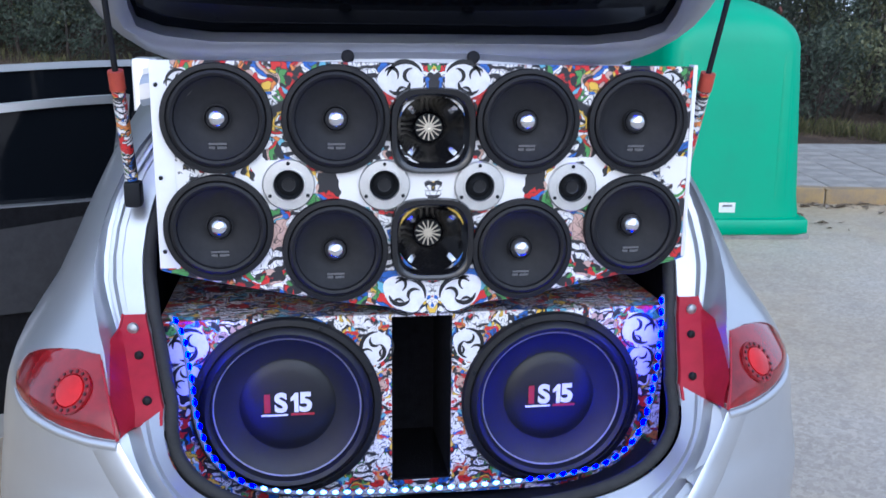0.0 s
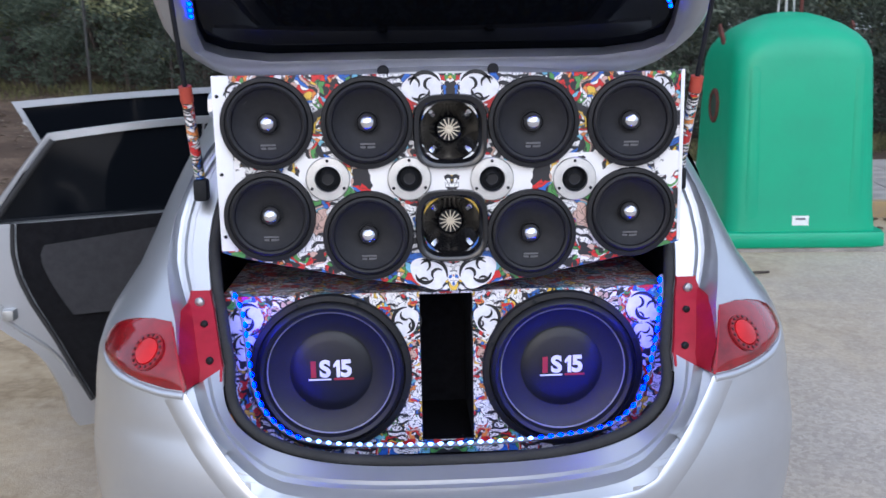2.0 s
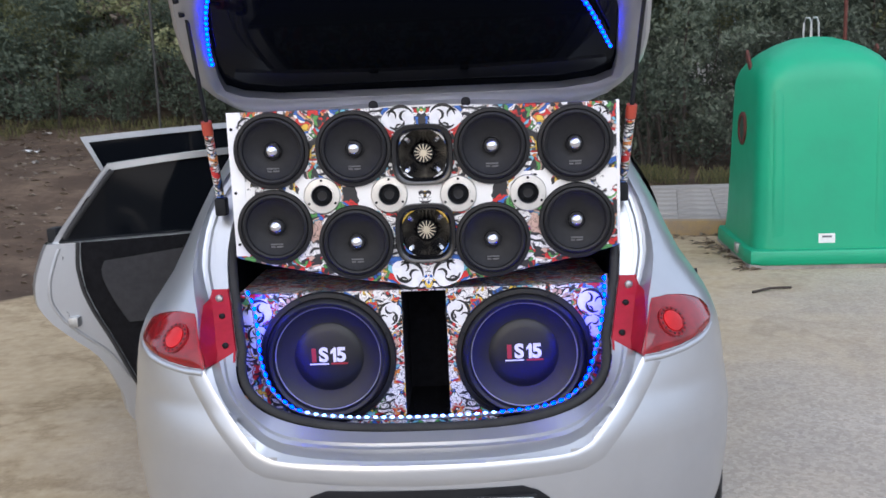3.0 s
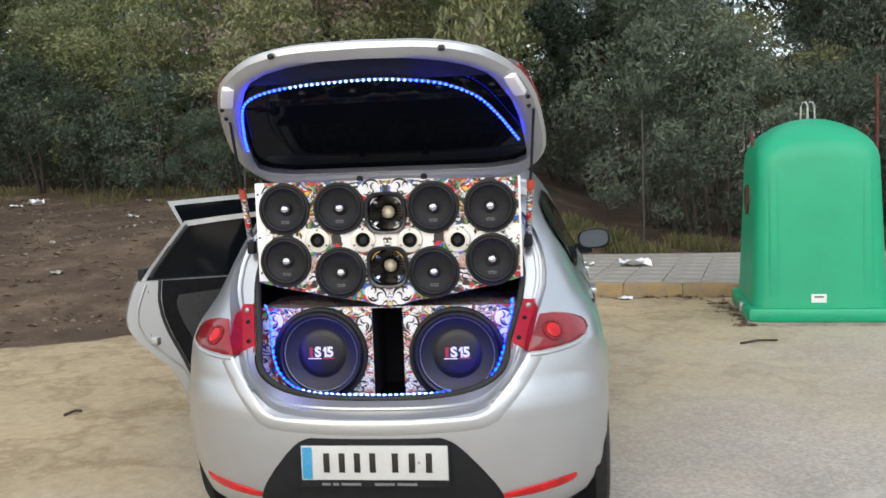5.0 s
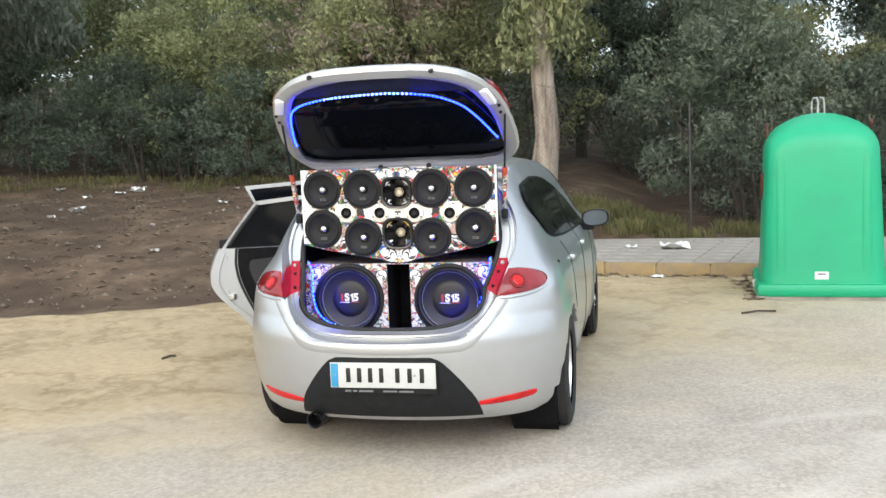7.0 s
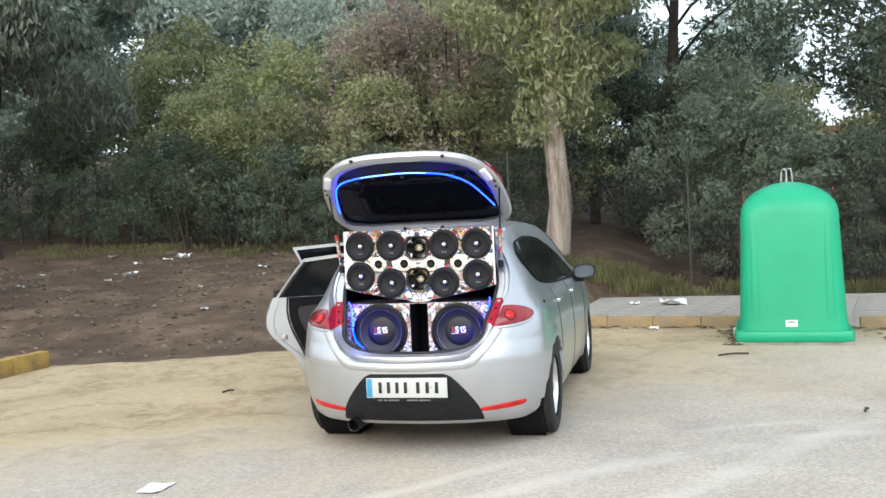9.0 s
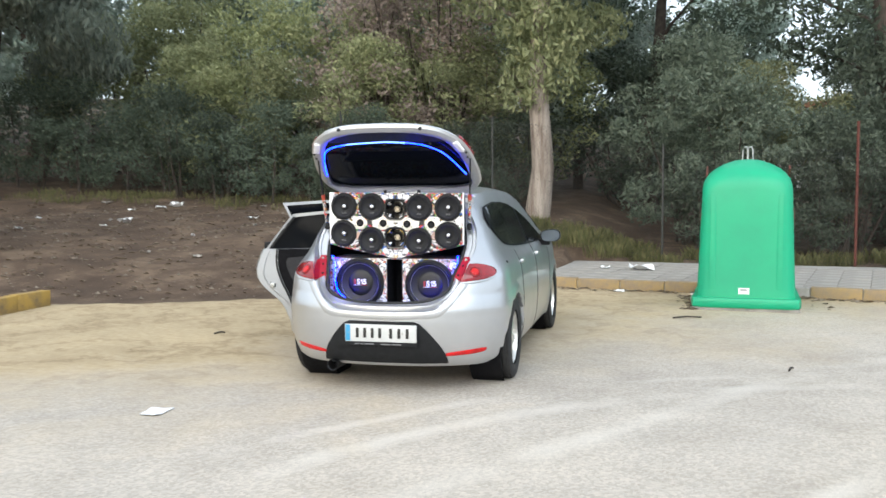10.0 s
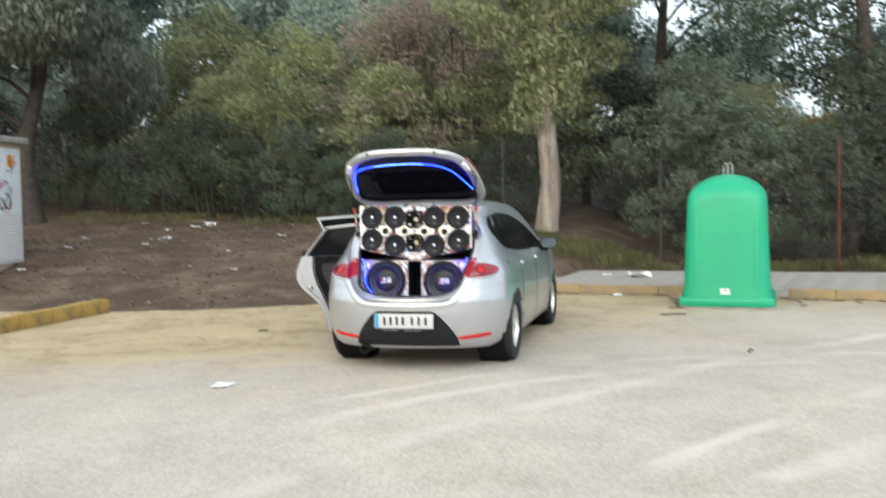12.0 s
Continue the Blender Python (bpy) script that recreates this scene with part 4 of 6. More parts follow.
def build_side():
    # right-hand windows follow the skin, over a black band
    tops = [(0.62, 1.20), (0.66, 1.262), (0.72, 1.292), (0.8, 1.308), (1.1, 1.33), (1.5, 1.322), (1.8, 1.30), (2.1, 1.245), (2.45, 1.15), (2.7, 1.06), (2.95, 0.955)]
    lows = [(0.62, 1.18), (0.66, 1.14), (0.72, 1.085), (0.8, 1.045), (0.9, 1.02), (1.1, 0.998), (1.46, 0.976), (2.0, 0.96), (2.95, 0.942)]

    def side_glass(y0, y1, grow, lift):
        rows = []
        for i in range(11):
            row = []
            for j in range(25):
                y = y0 + (y1 - y0) * j / 24
                zb, zt = lerp(lows, y) - grow, lerp(tops, y) + grow
                p = body_point(zb + max(0.004, zt - zb) * i / 10, y)
                row.append(p + Vector((lift, 0, lift * 0.4)))
            rows.append(row)
        return Geo().grid(rows)
    part("window_band", side_glass(0.625, 2.95, 0.008, 0.004), BLACK_PLASTIC, car, "black window surround", weld=0.0005)
    for y0, y1 in ((0.645, 1.22), (1.245, 1.95), (2.02, 2.90)):
        part("side_window", side_glass(y0, y1, -0.004, 0.008), GLASS_DARK, car, "dark tinted side window", weld=0.0005)
    # door shut lines, handles, waist crease, fuel flap dot
    for y in (1.16, 2.02, 2.95):
        z0 = arch_z(y) + 0.02
        part("shut_line", Geo().tube([body_point(z, y) + Vector((0.0005, 0, 0)) for z in np.linspace(z0, 0.96, 14)], 0.003, 5), BLACK_PLASTIC, car)
    for y in (1.3, 2.2):
        p = body_point(0.86, y)
        part("door_handle", Geo().box(-0.012, 0.022, -0.09, 0.09, -0.014, 0.014, 0.008, Matrix.Translation(p)), SILVER, car)
    p = body_point(0.90, 0.62)
    part("aerial_plug", Geo().lathe([(0.012, 0.004), (0.012, -0.004), (0.0, -0.005)], 12, Matrix.Translation(p) @ pose(0, 0, 0, 0, 0, 75)), BLACK_PLASTIC, car)
    def oval(ang):
        return 1 / (abs(math.cos(ang)) ** 2.8 + abs(math.sin(ang)) ** 2.8) ** (1 / 2.8)
    tilt = pose(0.885, 2.64, 0.987, 0, -4, 0) @ Matrix.Diagonal((1, 1, 0.62, 1))
    arm = part("door_mirror", Geo().lathe([(0.098, -0.004), (0.100, 0.012), (0.096, 0.04), (0.080, 0.075), (0.05, 0.098), (0.0, 0.105)], 32, tilt, squash=oval), SILVER, car, "silver door mirror")
    part("mirror_rim", Geo().lathe([(0.099, 0.004), (0.098, -0.007), (0.090, -0.009), (0.088, 0.003), (0.0, 0.004)], 32, tilt, squash=oval), BLACK_PLASTIC, arm)
    part("mirror_glass", Geo().lathe([(0.087, 0.0), (0.086, -0.0025), (0.0, -0.003)], 32, tilt, squash=oval), MIRROR_DIM, arm)
    part("mirror_foot", Geo().box(-0.06, 0.06, -0.03, 0.04, -0.03, 0.03, 0.012, pose(0.815, 2.69, 0.925)), BLACK_PLASTIC, arm)
    # left pillars and seats seen through the open doors
    part("centre_pillar", Geo().box(-0.80, -0.70, 1.95, 2.06, 0.25, 1.38, 0.02), SILVER, car)
    for x in (-0.36, 0.36):
        for y in (1.45, 2.45):
            seat = part("seat", Geo().box(x - 0.25, x + 0.25, y - 0.25, y + 0.3, 0.3, 0.55, 0.05).box(x - 0.23, x + 0.23, y - 0.35, y - 0.2, 0.5, 1.1, 0.05), GREY_CLOTH, car)


# ---------------------------------------------------------------- printed vinyl
def wrap_material(name, scale, mirror=0.0, band=0.0):
    """Sticker-style comic vinyl: bright patches with black outlines, mirrored about a middle line."""
    m = bpy.data.materials.new(name)
    m.use_nodes = True
    t = m.node_tree
    b = t.nodes["Principled BSDF"]
    sep = t.nodes.new("ShaderNodeSeparateXYZ")
    t.links.new(t.nodes.new("ShaderNodeTexCoord").outputs["Object"], sep.inputs[0])
    sub = t.nodes.new("ShaderNodeMath")
    sub.operation = 'SUBTRACT'
    sub.inputs[1].default_value = mirror
    t.links.new(sep.outputs[0], sub.inputs[0])
    ab = t.nodes.new("ShaderNodeMath")
    ab.operation = 'ABSOLUTE'
    t.links.new(sub.outputs[0], ab.inputs[0])
    com = t.nodes.new("ShaderNodeCombineXYZ")
    t.links.new(ab.outputs[0], com.inputs[0])
    dn = t.nodes.new("ShaderNodeMath")
    dn.operation = 'SUBTRACT'
    t.links.new(sep.outputs[2], dn.inputs[0])
    t.links.new(sep.outputs[1], dn.inputs[1])
    t.links.new(dn.outputs[0], com.inputs[1])
    nz = t.nodes.new("ShaderNodeTexNoise")
    nz.inputs["Scale"].default_value = scale * 0.9
    t.links.new(com.outputs[0], nz.inputs["Vector"])
    mad = t.nodes.new("ShaderNodeVectorMath")
    mad.operation = 'MULTIPLY_ADD'
    mad.inputs[1].default_value = (0.085, 0.085, 0)
    t.links.new(nz.outputs["Color"], mad.inputs[0])
    t.links.new(com.outputs[0], mad.inputs[2])

    def patches(s, seed, stops):
        add = t.nodes.new("ShaderNodeVectorMath")
        add.inputs[1].default_value = (seed, seed * 1.7, 0)
        t.links.new(mad.outputs[0], add.inputs[0])
        v = t.nodes.new("ShaderNodeTexVoronoi")
        v.voronoi_dimensions = '2D'
        v.inputs["Scale"].default_value = s
        t.links.new(add.outputs[0], v.inputs["Vector"])
        e = t.nodes.new("ShaderNodeTexVoronoi")
        e.voronoi_dimensions, e.feature = '2D', 'DISTANCE_TO_EDGE'
        e.inputs["Scale"].default_value = s
        t.links.new(add.outputs[0], e.inputs["Vector"])
        sp = t.nodes.new("ShaderNodeSeparateColor")
        t.links.new(v.outputs["Color"], sp.inputs[0])
        r = t.nodes.new("ShaderNodeValToRGB")
        r.color_ramp.interpolation = 'CONSTANT'
        while len(r.color_ramp.elements) < len(stops):
            r.color_ramp.elements.new(0.99)
        for q, (p, c) in zip(r.color_ramp.elements, stops):
            q.position, q.color = p, (*c, 1)
        t.links.new(sp.outputs[0], r.inputs[0])
        return r.outputs[0], e.outputs["Distance"], sp.outputs[1]

    red, white, black, blue, yellow, green, orange, skin, cyan = (0.55, 0.022, 0.02), (0.78, 0.77, 0.76), (0.02, 0.02, 0.024), (0.035, 0.13, 0.48), (0.72, 0.48, 0.05), (0.09, 0.29, 0.07), (0.66, 0.23, 0.05), (0.55, 0.37, 0.3), (0.18, 0.45, 0.58)
    c1, e1, k1 = patches(scale, 3.1, [(0, red), (0.20, white), (0.45, black), (0.54, blue), (0.64, yellow), (0.72, skin), (0.77, green), (0.84, cyan), (0.94, orange)])
    c2, e2, k2 = patches(scale * 2.6, 7.7, [(0, white), (0.25, red), (0.42, black), (0.62, skin), (0.68, yellow), (0.76, blue), (0.84, green), (0.90, cyan), (0.96, orange)])
    gt = t.nodes.new("ShaderNodeMath")
    gt.operation = 'GREATER_THAN'
    gt.inputs[1].default_value = 0.30
    t.links.new(k1, gt.inputs[0])
    mx = t.nodes.new("ShaderNodeMix")
    mx.data_type = 'RGBA'
    t.links.new(gt.outputs[0], mx.inputs[0])
    t.links.new(c1, mx.inputs[6])
    t.links.new(c2, mx.inputs[7])
    col = mx.outputs[2]
    # black and white swirls on some of the large patches
    wv = t.nodes.new("ShaderNodeTexWave")
    wv.wave_type = 'RINGS'
    wv.inputs["Scale"].default_value = scale * 0.55
    wv.inputs["Distortion"].default_value = 7
    wv.inputs["Detail"].default_value = 1
    wv.inputs["Detail Scale"].default_value = 1.5
    t.links.new(com.outputs[0], wv.inputs["Vector"])
    sw = t.nodes.new("ShaderNodeValToRGB")
    sw.color_ramp.interpolation = 'CONSTANT'
    sw.color_ramp.elements[0].color, sw.color_ramp.elements[1].color = (*black, 1), (*white, 1)
    sw.color_ramp.elements[1].position = 0.36
    t.links.new(wv.outputs["Fac"], sw.inputs[0])
    few = t.nodes.new("ShaderNodeMath")
    few.operation = 'LESS_THAN'
    few.inputs[1].default_value = 0.15
    t.links.new(k1, few.inputs[0])
    mw = t.nodes.new("ShaderNodeMix")
    mw.data_type = 'RGBA'
    t.links.new(few.outputs[0], mw.inputs[0])
    t.links.new(col, mw.inputs[6])
    t.links.new(sw.outputs[0], mw.inputs[7])
    col = mw.outputs[2]
    for e, lim in ((e1, 0.03), (e2, 0.05)):
        r = t.nodes.new("ShaderNodeMath")
        r.operation = 'LESS_THAN'
        r.inputs[1].default_value = lim
        t.links.new(e, r.inputs[0])
        q = t.nodes.new("ShaderNodeMix")
        q.data_type = 'RGBA'
        q.inputs[7].default_value = (*black, 1)
        f = t.nodes.new("ShaderNodeMath")
        f.operation = 'MULTIPLY'
        f.inputs[1].default_value = 0.85
        t.links.new(r.outputs[0], f.inputs[0])
        t.links.new(f.outputs[0], q.inputs[0])
        t.links.new(col, q.inputs[6])
        col = q.outputs[2]
    if band:
        # a mostly white band printed across the middle
        dz = t.nodes.new("ShaderNodeMath")
        dz.operation = 'COMPARE'
        dz.inputs[1].default_value = band
        dz.inputs[2].default_value = 0.045
        t.links.new(sep.outputs[2], dz.inputs[0])
        br = t.nodes.new("ShaderNodeTexNoise")
        br.inputs["Scale"].default_value = 17
        t.links.new(com.outputs[0], br.inputs["Vector"])
        th = t.nodes.new("ShaderNodeMath")
        th.operation = 'GREATER_THAN'
        th.inputs[1].default_value = 0.45
        t.links.new(br.outputs["Fac"], th.inputs[0])
        mu = t.nodes.new("ShaderNodeMath")
        mu.operation = 'MULTIPLY'
        t.links.new(dz.outputs[0], mu.inputs[0])
        t.links.new(th.outputs[0], mu.inputs[1])
        q = t.nodes.new("ShaderNodeMix")
        q.data_type = 'RGBA'
        q.inputs[7].default_value = (*white, 1)
        t.links.new(mu.outputs[0], q.inputs[0])
        t.links.new(col, q.inputs[6])
        col = q.outputs[2]
    t.links.new(col, b.inputs["Base Color"])
    b.inputs["Roughness"].default_value = 0.28
    b.inputs["Coat Weight"].default_value = 0.3
    return m


WRAP = wrap_material("printed_vinyl", 29, 0.017, 1.2)
WRAP_BOX = wrap_material("printed_vinyl_fine", 36, 0.0)
WRAP_SMALL = wrap_material("printed_vinyl_sleeve", 45, 0.0)

build_body()
build_tail()
build_wheels()
build_tailgate()
car_door("rear_door", (-0.84, 2.0, 0), 68, 1.0, "open rear side door, silver with black inner trim", True)
car_door("front_door", (-0.84, 3.05, 0), 66, 1.1, "open front side door, silver", False)
build_side()

# ---------------------------------------------------------------- speaker board
BX, BY = 0.017, 0.330
board = thing("speaker_board", (BX, BY + 0.01, 1.04), "upright speaker board wrapped in comic-print vinyl above the subwoofers", "speaker board")


MIDS = ((-0.395, 1.322), (-0.181, 1.320), (0.179, 1.314), (0.395, 1.312), (-0.399, 1.121), (-0.186, 1.073), (0.174, 1.068), (0.396, 1.111))
TWEETERS = ((-0.270, 1.200), (-0.093, 1.197), (0.088, 1.192), (0.270, 1.188))
HORNS = (1.298, 1.091)


def board_low(x):
    u = abs(x - BX)
    return 1.042 - 0.103 * max(0.0, 1 - (u / 0.508)) ** 0.85 if u > 0.13 else lerp([(0, 0.938), (0.13, 0.966)], u)


def build_board():
    xs = np.linspace(BX - 0.508, BX + 0.508, 61)
    top = [1.425 - 0.008 * (x + 0.49) for x in xs]
    g = Geo()
    rows = []
    for d, i in ((0.022, 0.0), (0.0015, 0.0), (0.0, 0.0015)):
        lo = [(x, BY + d, board_low(x) + i) for x in xs]
        hi = [(x, BY + d, z - i) for x, z in zip(xs, top)]
        rows.append(lo + hi[::-1])
    g.grid(rows, True)
    part("panel_edge", g, WRAP, board, weld=0.0004)
    outline = [(x, board_low(x) + 0.0015) for x in xs] + [(x, z - 0.0015) for x, z in list(zip(xs, top))[::-1]]
    holes = [(BX + x, z, 0.088) for x, z in MIDS] + [(BX + x, z, 0.030) for x, z in TWEETERS] + [(BX - 0.002, z, 0.066) for z in HORNS]
    face = part("panel", plate_mesh(outline, holes, BY, WRAP, "panel"), None, board)
    part("panel_back", Geo().box(BX - 0.5, BX + 0.5, BY + 0.1, BY + 0.11, 1.06, 1.40, 0.002), BLACK_SOFT, board)
    # plain white margins
    part("white_margin", Geo().box(BX - 0.5085, BX - 0.472, BY - 0.002, BY + 0.0, 1.046, 1.425, 0.0006), WHITE_BOARD, face, "plain white edge strip")
    part("white_margin", Geo().box(BX + 0.502, BX + 0.510, BY - 0.002, BY + 0.021, 1.044, 1.42, 0.0006), WHITE_BOARD, face)
    for z in (1.382, 1.215, 1.078):
        part("screw", Geo().lathe([(0.004, 0.0), (0.004, -0.002), (0.0, -0.003)], 10, pose(BX - 0.498, BY - 0.002, z)), BLACK_PLASTIC, face)
    return face


def arc_geo(cx, cz, r0, r1, a0, a1, w, y, n=20, sx=1.0):
    """A flat curved brush stroke in the x-z plane, thick in its middle."""
    g = Geo()
    rows = [[], []]
    for i in range(n + 1):
        u = i / n
        a = radians(a0 + (a1 - a0) * u)
        r = r0 + (r1 - r0) * u
        h = w * (0.25 + 0.75 * math.sin(math.pi * u))
        for k, q in enumerate((r - h, r + h)):
            rows[k].append((cx + sx * q * math.cos(a), y, cz + q * math.sin(a)))
    return g.grid(rows)


def build_motif(parent, cx, cz, size, flip, y, turn=0):
    """A white printed patch with black swirls, an abstract tattoo-like print."""
    m = Matrix.Translation((cx, y, cz)) @ Matrix.Diagonal((flip * size, 1, size, 1)) @ pose(0, 0, 0, 0, turn, 0)
    rng = random.Random(4)
    ring = [(0.95 * math.cos(a) * (1 + 0.12 * math.sin(3 * a + 1)), 0, 0.8 * math.sin(a) * (1 + 0.1 * math.cos(2 * a))) for a in np.linspace(0, 2 * math.pi, 36)[:-1]]
    white = Geo().fan(ring)
    white.v = [tuple(m @ Vector(v)) for v in white.v]
    patch = part("printed_patch", white, WHITE_PRINT, parent, "white print with black swirls", smooth=False)
    for args in ((-0.05, -0.05, 0.72, 0.80, 25, 165, 0.10), (0.15, -0.05, 0.42, 0.55, 195, 330, 0.10), (-0.35, 0.05, 0.22, 0.34, -60, 110, 0.08), (0.48, 0.28, 0.24, 0.34, 40, 220, 0.07), (0.05, -0.55, 0.30, 0.22, -10, 120, 0.06), (0.0, 0.0, 0.93, 0.88, 200, 300, 0.05)):
        ink = arc_geo(*args, -0.0012)
        ink.v = [tuple(m @ Vector(v)) for v in ink.v]
        part("swirl", ink, BLACK_INK, patch, smooth=False)


def build_midrange(parent, x, z):
    spk = part("midrange_speaker", MID["frame"], None, parent, "black midrange speaker with a chrome dust cap", pose(x, BY - 0.001, z))
    for n in ("surround", "cone", "dust_cap", "logo"):
        part(n, MID[n], None, spk)


MID = {
    "frame": Geo().lathe([(0.0995, 0.0), (0.0995, -0.009), (0.098, -0.012), (0.090, -0.013), (0.087, -0.010), (0.087, -0.002)], 56).mesh("speaker_frame", SURROUND),
    "surround": Geo().lathe([(0.0885, -0.006), (0.086, -0.013), (0.081, -0.0155), (0.076, -0.013), (0.0735, -0.006), (0.0735, 0.0)], 48).mesh("surround", SURROUND),
    "cone": Geo().lathe([(0.0745, -0.008), (0.073, -0.006), (0.05, 0.006), (0.026, 0.016), (0.024, 0.016), (0.0235, 0.006), (0.0225, 0.006), (0.0215, 0.017)], 48).mesh("cone", CONE),
    "dust_cap": Geo().lathe([(0.0212, 0.012), (0.0205, 0.004), (0.018, -0.003), (0.013, -0.009), (0.007, -0.0125), (0.0, -0.0135)], 28).mesh("dust_cap", CHROME),
    "logo": None,
}
for k in ("frame", "surround", "cone"):
    bmm = bmesh.new()
    bmm.from_mesh(MID[k])
    bmesh.ops.delete(bmm, geom=[f for f in bmm.faces if len(f.verts) > 4], context='FACES')
    bmm.to_mesh(MID[k])
    bmm.free()
lg = Geo()
for x0, x1, z0, z1 in ((-0.013, 0.013, 0.009, 0.0125), (-0.013, -0.004, 0.002, 0.0065), (-0.001, 0.013, 0.002, 0.0065), (-0.009, 0.009, -0.004, -0.001)):
    lg.box(1.25 * x0, 1.25 * x1, -0.0008, 0.0, 1.25 * z0, 1.25 * z1, 0, pose(0, 0.0045, -0.058, 25, 0, 0))
MID["logo"] = lg.mesh("logo", GREY_PRINT, False)


def build_tweeter(parent, x, z):
    g = Geo().lathe([(0.048, 0.0), (0.048, -0.005), (0.046, -0.007), (0.032, -0.0075), (0.031, -0.010), (0.0285, -0.010), (0.027, -0.003), (0.027, 0.0)], 40)
    g.f, g.k = [f for f in g.f if len(f) == 4], [0] * sum(len(f) == 4 for f in g.f)
    tw = part("tweeter", g, ALLOY, parent, "polished aluminium tweeter", pose(x, BY - 0.001, z))
    part("throat", Geo().lathe([(0.0272, -0.004), (0.022, 0.006), (0.016, 0.0), (0.013, -0.003)], 28), BLACK_PLASTIC, tw)
    part("bullet", Geo().lathe([(0.0135, 0.004), (0.013, -0.002), (0.012, -0.004), (0.010, -0.0035), (0.005, -0.004), (0.0, -0.004)], 20), SURROUND, tw)
    part("bullet_ring", Geo().lathe([(0.0132, -0.003), (0.0125, -0.0055), (0.0112, -0.003)], 24), CHROME, tw)
    for a in (90, 210, 330):
        part("screw", Geo().lathe([(0.0035, -0.006), (0.0035, -0.009), (0.0, -0.0095)], 10, pose(0.040 * math.cos(radians(a)), 0, 0.040 * math.sin(radians(a)))), BLACK_PLASTIC, tw)


def build_horn(parent, x, z):
    def sq(a, p=5.0):
        return 1 / (abs(math.cos(a)) ** p + abs(math.sin(a)) ** p) ** (1 / p)
    g = Geo()
    rows = []
    for r, d, p in ((0.080, 0.0, 3.6), (0.080, -0.012, 3.6), (0.078, -0.016, 3.6), (0.070, -0.016, 3.4), (0.067, -0.012, 3.2), (0.058, 0.012, 3.2), (0.046, 0.035, 2.6), (0.034, 0.052, 2.2), (0.026, 0.062, 2.0)):
        rows.append([(r * sq(a, p) * math.cos(a), d, r * sq(a, p) * math.sin(a)) for a in np.linspace(0, 2 * math.pi, 57)[:-1]])
    g.grid(rows, True)
    horn = part("horn_tweeter", g, HORN_BLACK, parent, "glossy black square horn", pose(x, BY - 0.001, z), sharp=60)
    ph = Geo().lathe([(0.0265, 0.060), (0.0265, 0.058), (0.0, 0.058)], 28)
    part("phase_plug", ph, BLACK_PLASTIC, horn)
    rays = Geo()
    for i in range(14):
        rays.box(-0.0013, 0.0013, 0.0545, 0.0575, 0.008, 0.0245, 0, pose(0, 0, 0, 0, 360 / 14 * i, 0))
    rays.lathe([(0.009, 0.0575), (0.009, 0.055), (0.005, 0.054), (0.0, 0.056)], 16)
    for a in (45, 135, 225, 315):
        part("horn_rib", Geo().box(-0.005, 0.005, -0.002, 0.002, -0.010, 0.010, 0.001, pose(0.055 * math.cos(radians(a)), 0.006, 0.055 * math.sin(radians(a))) @ pose(0, 0, 0, 0, 90 - a, 0) @ pose(0, 0, 0, 40, 0, 0)), CHROME, horn)
    part("grille", rays, BRASS, horn, "brass grille rays")


RING_GREY = material("ring_grey", (0.30, 0.30, 0.32), 0.4, 0, 0.15, 60)
HORN_BLACK = material("gloss_black", (0.006, 0.006, 0.007), 0.12, 0, 0.2, 30, coat=0.4)
BRASS = material("brass", (0.68, 0.62, 0.5), 0.35, 0.9, 0.2, 40)
face = build_board()
for x, z in MIDS:
    build_midrange(board, BX + x, z)
for x, z in TWEETERS:
    build_tweeter(board, BX + x, z)
for z in HORNS:
    build_horn(board, BX - 0.002, z)
for s in (-1, 1):
    build_motif(face, BX + s * 0.058, 1.392, 0.045, s, BY - 0.0012, 10)
    build_motif(face, BX + s * 0.052, 0.983, 0.046, s, BY - 0.0012, -25)
    build_motif(face, BX + s * 0.46, 1.385, 0.03, s, BY - 0.0012, 40)

# ---------------------------------------------------------------- subwoofer box
SUB_Y = 0.352
sub = thing("subwoofer_box", (0, 0.5, 0.50), "twin subwoofer enclosure wrapped in printed vinyl inside the boot", "subwoofer box")


SUBS = ((-0.267, 0.752), (0.267, 0.745))


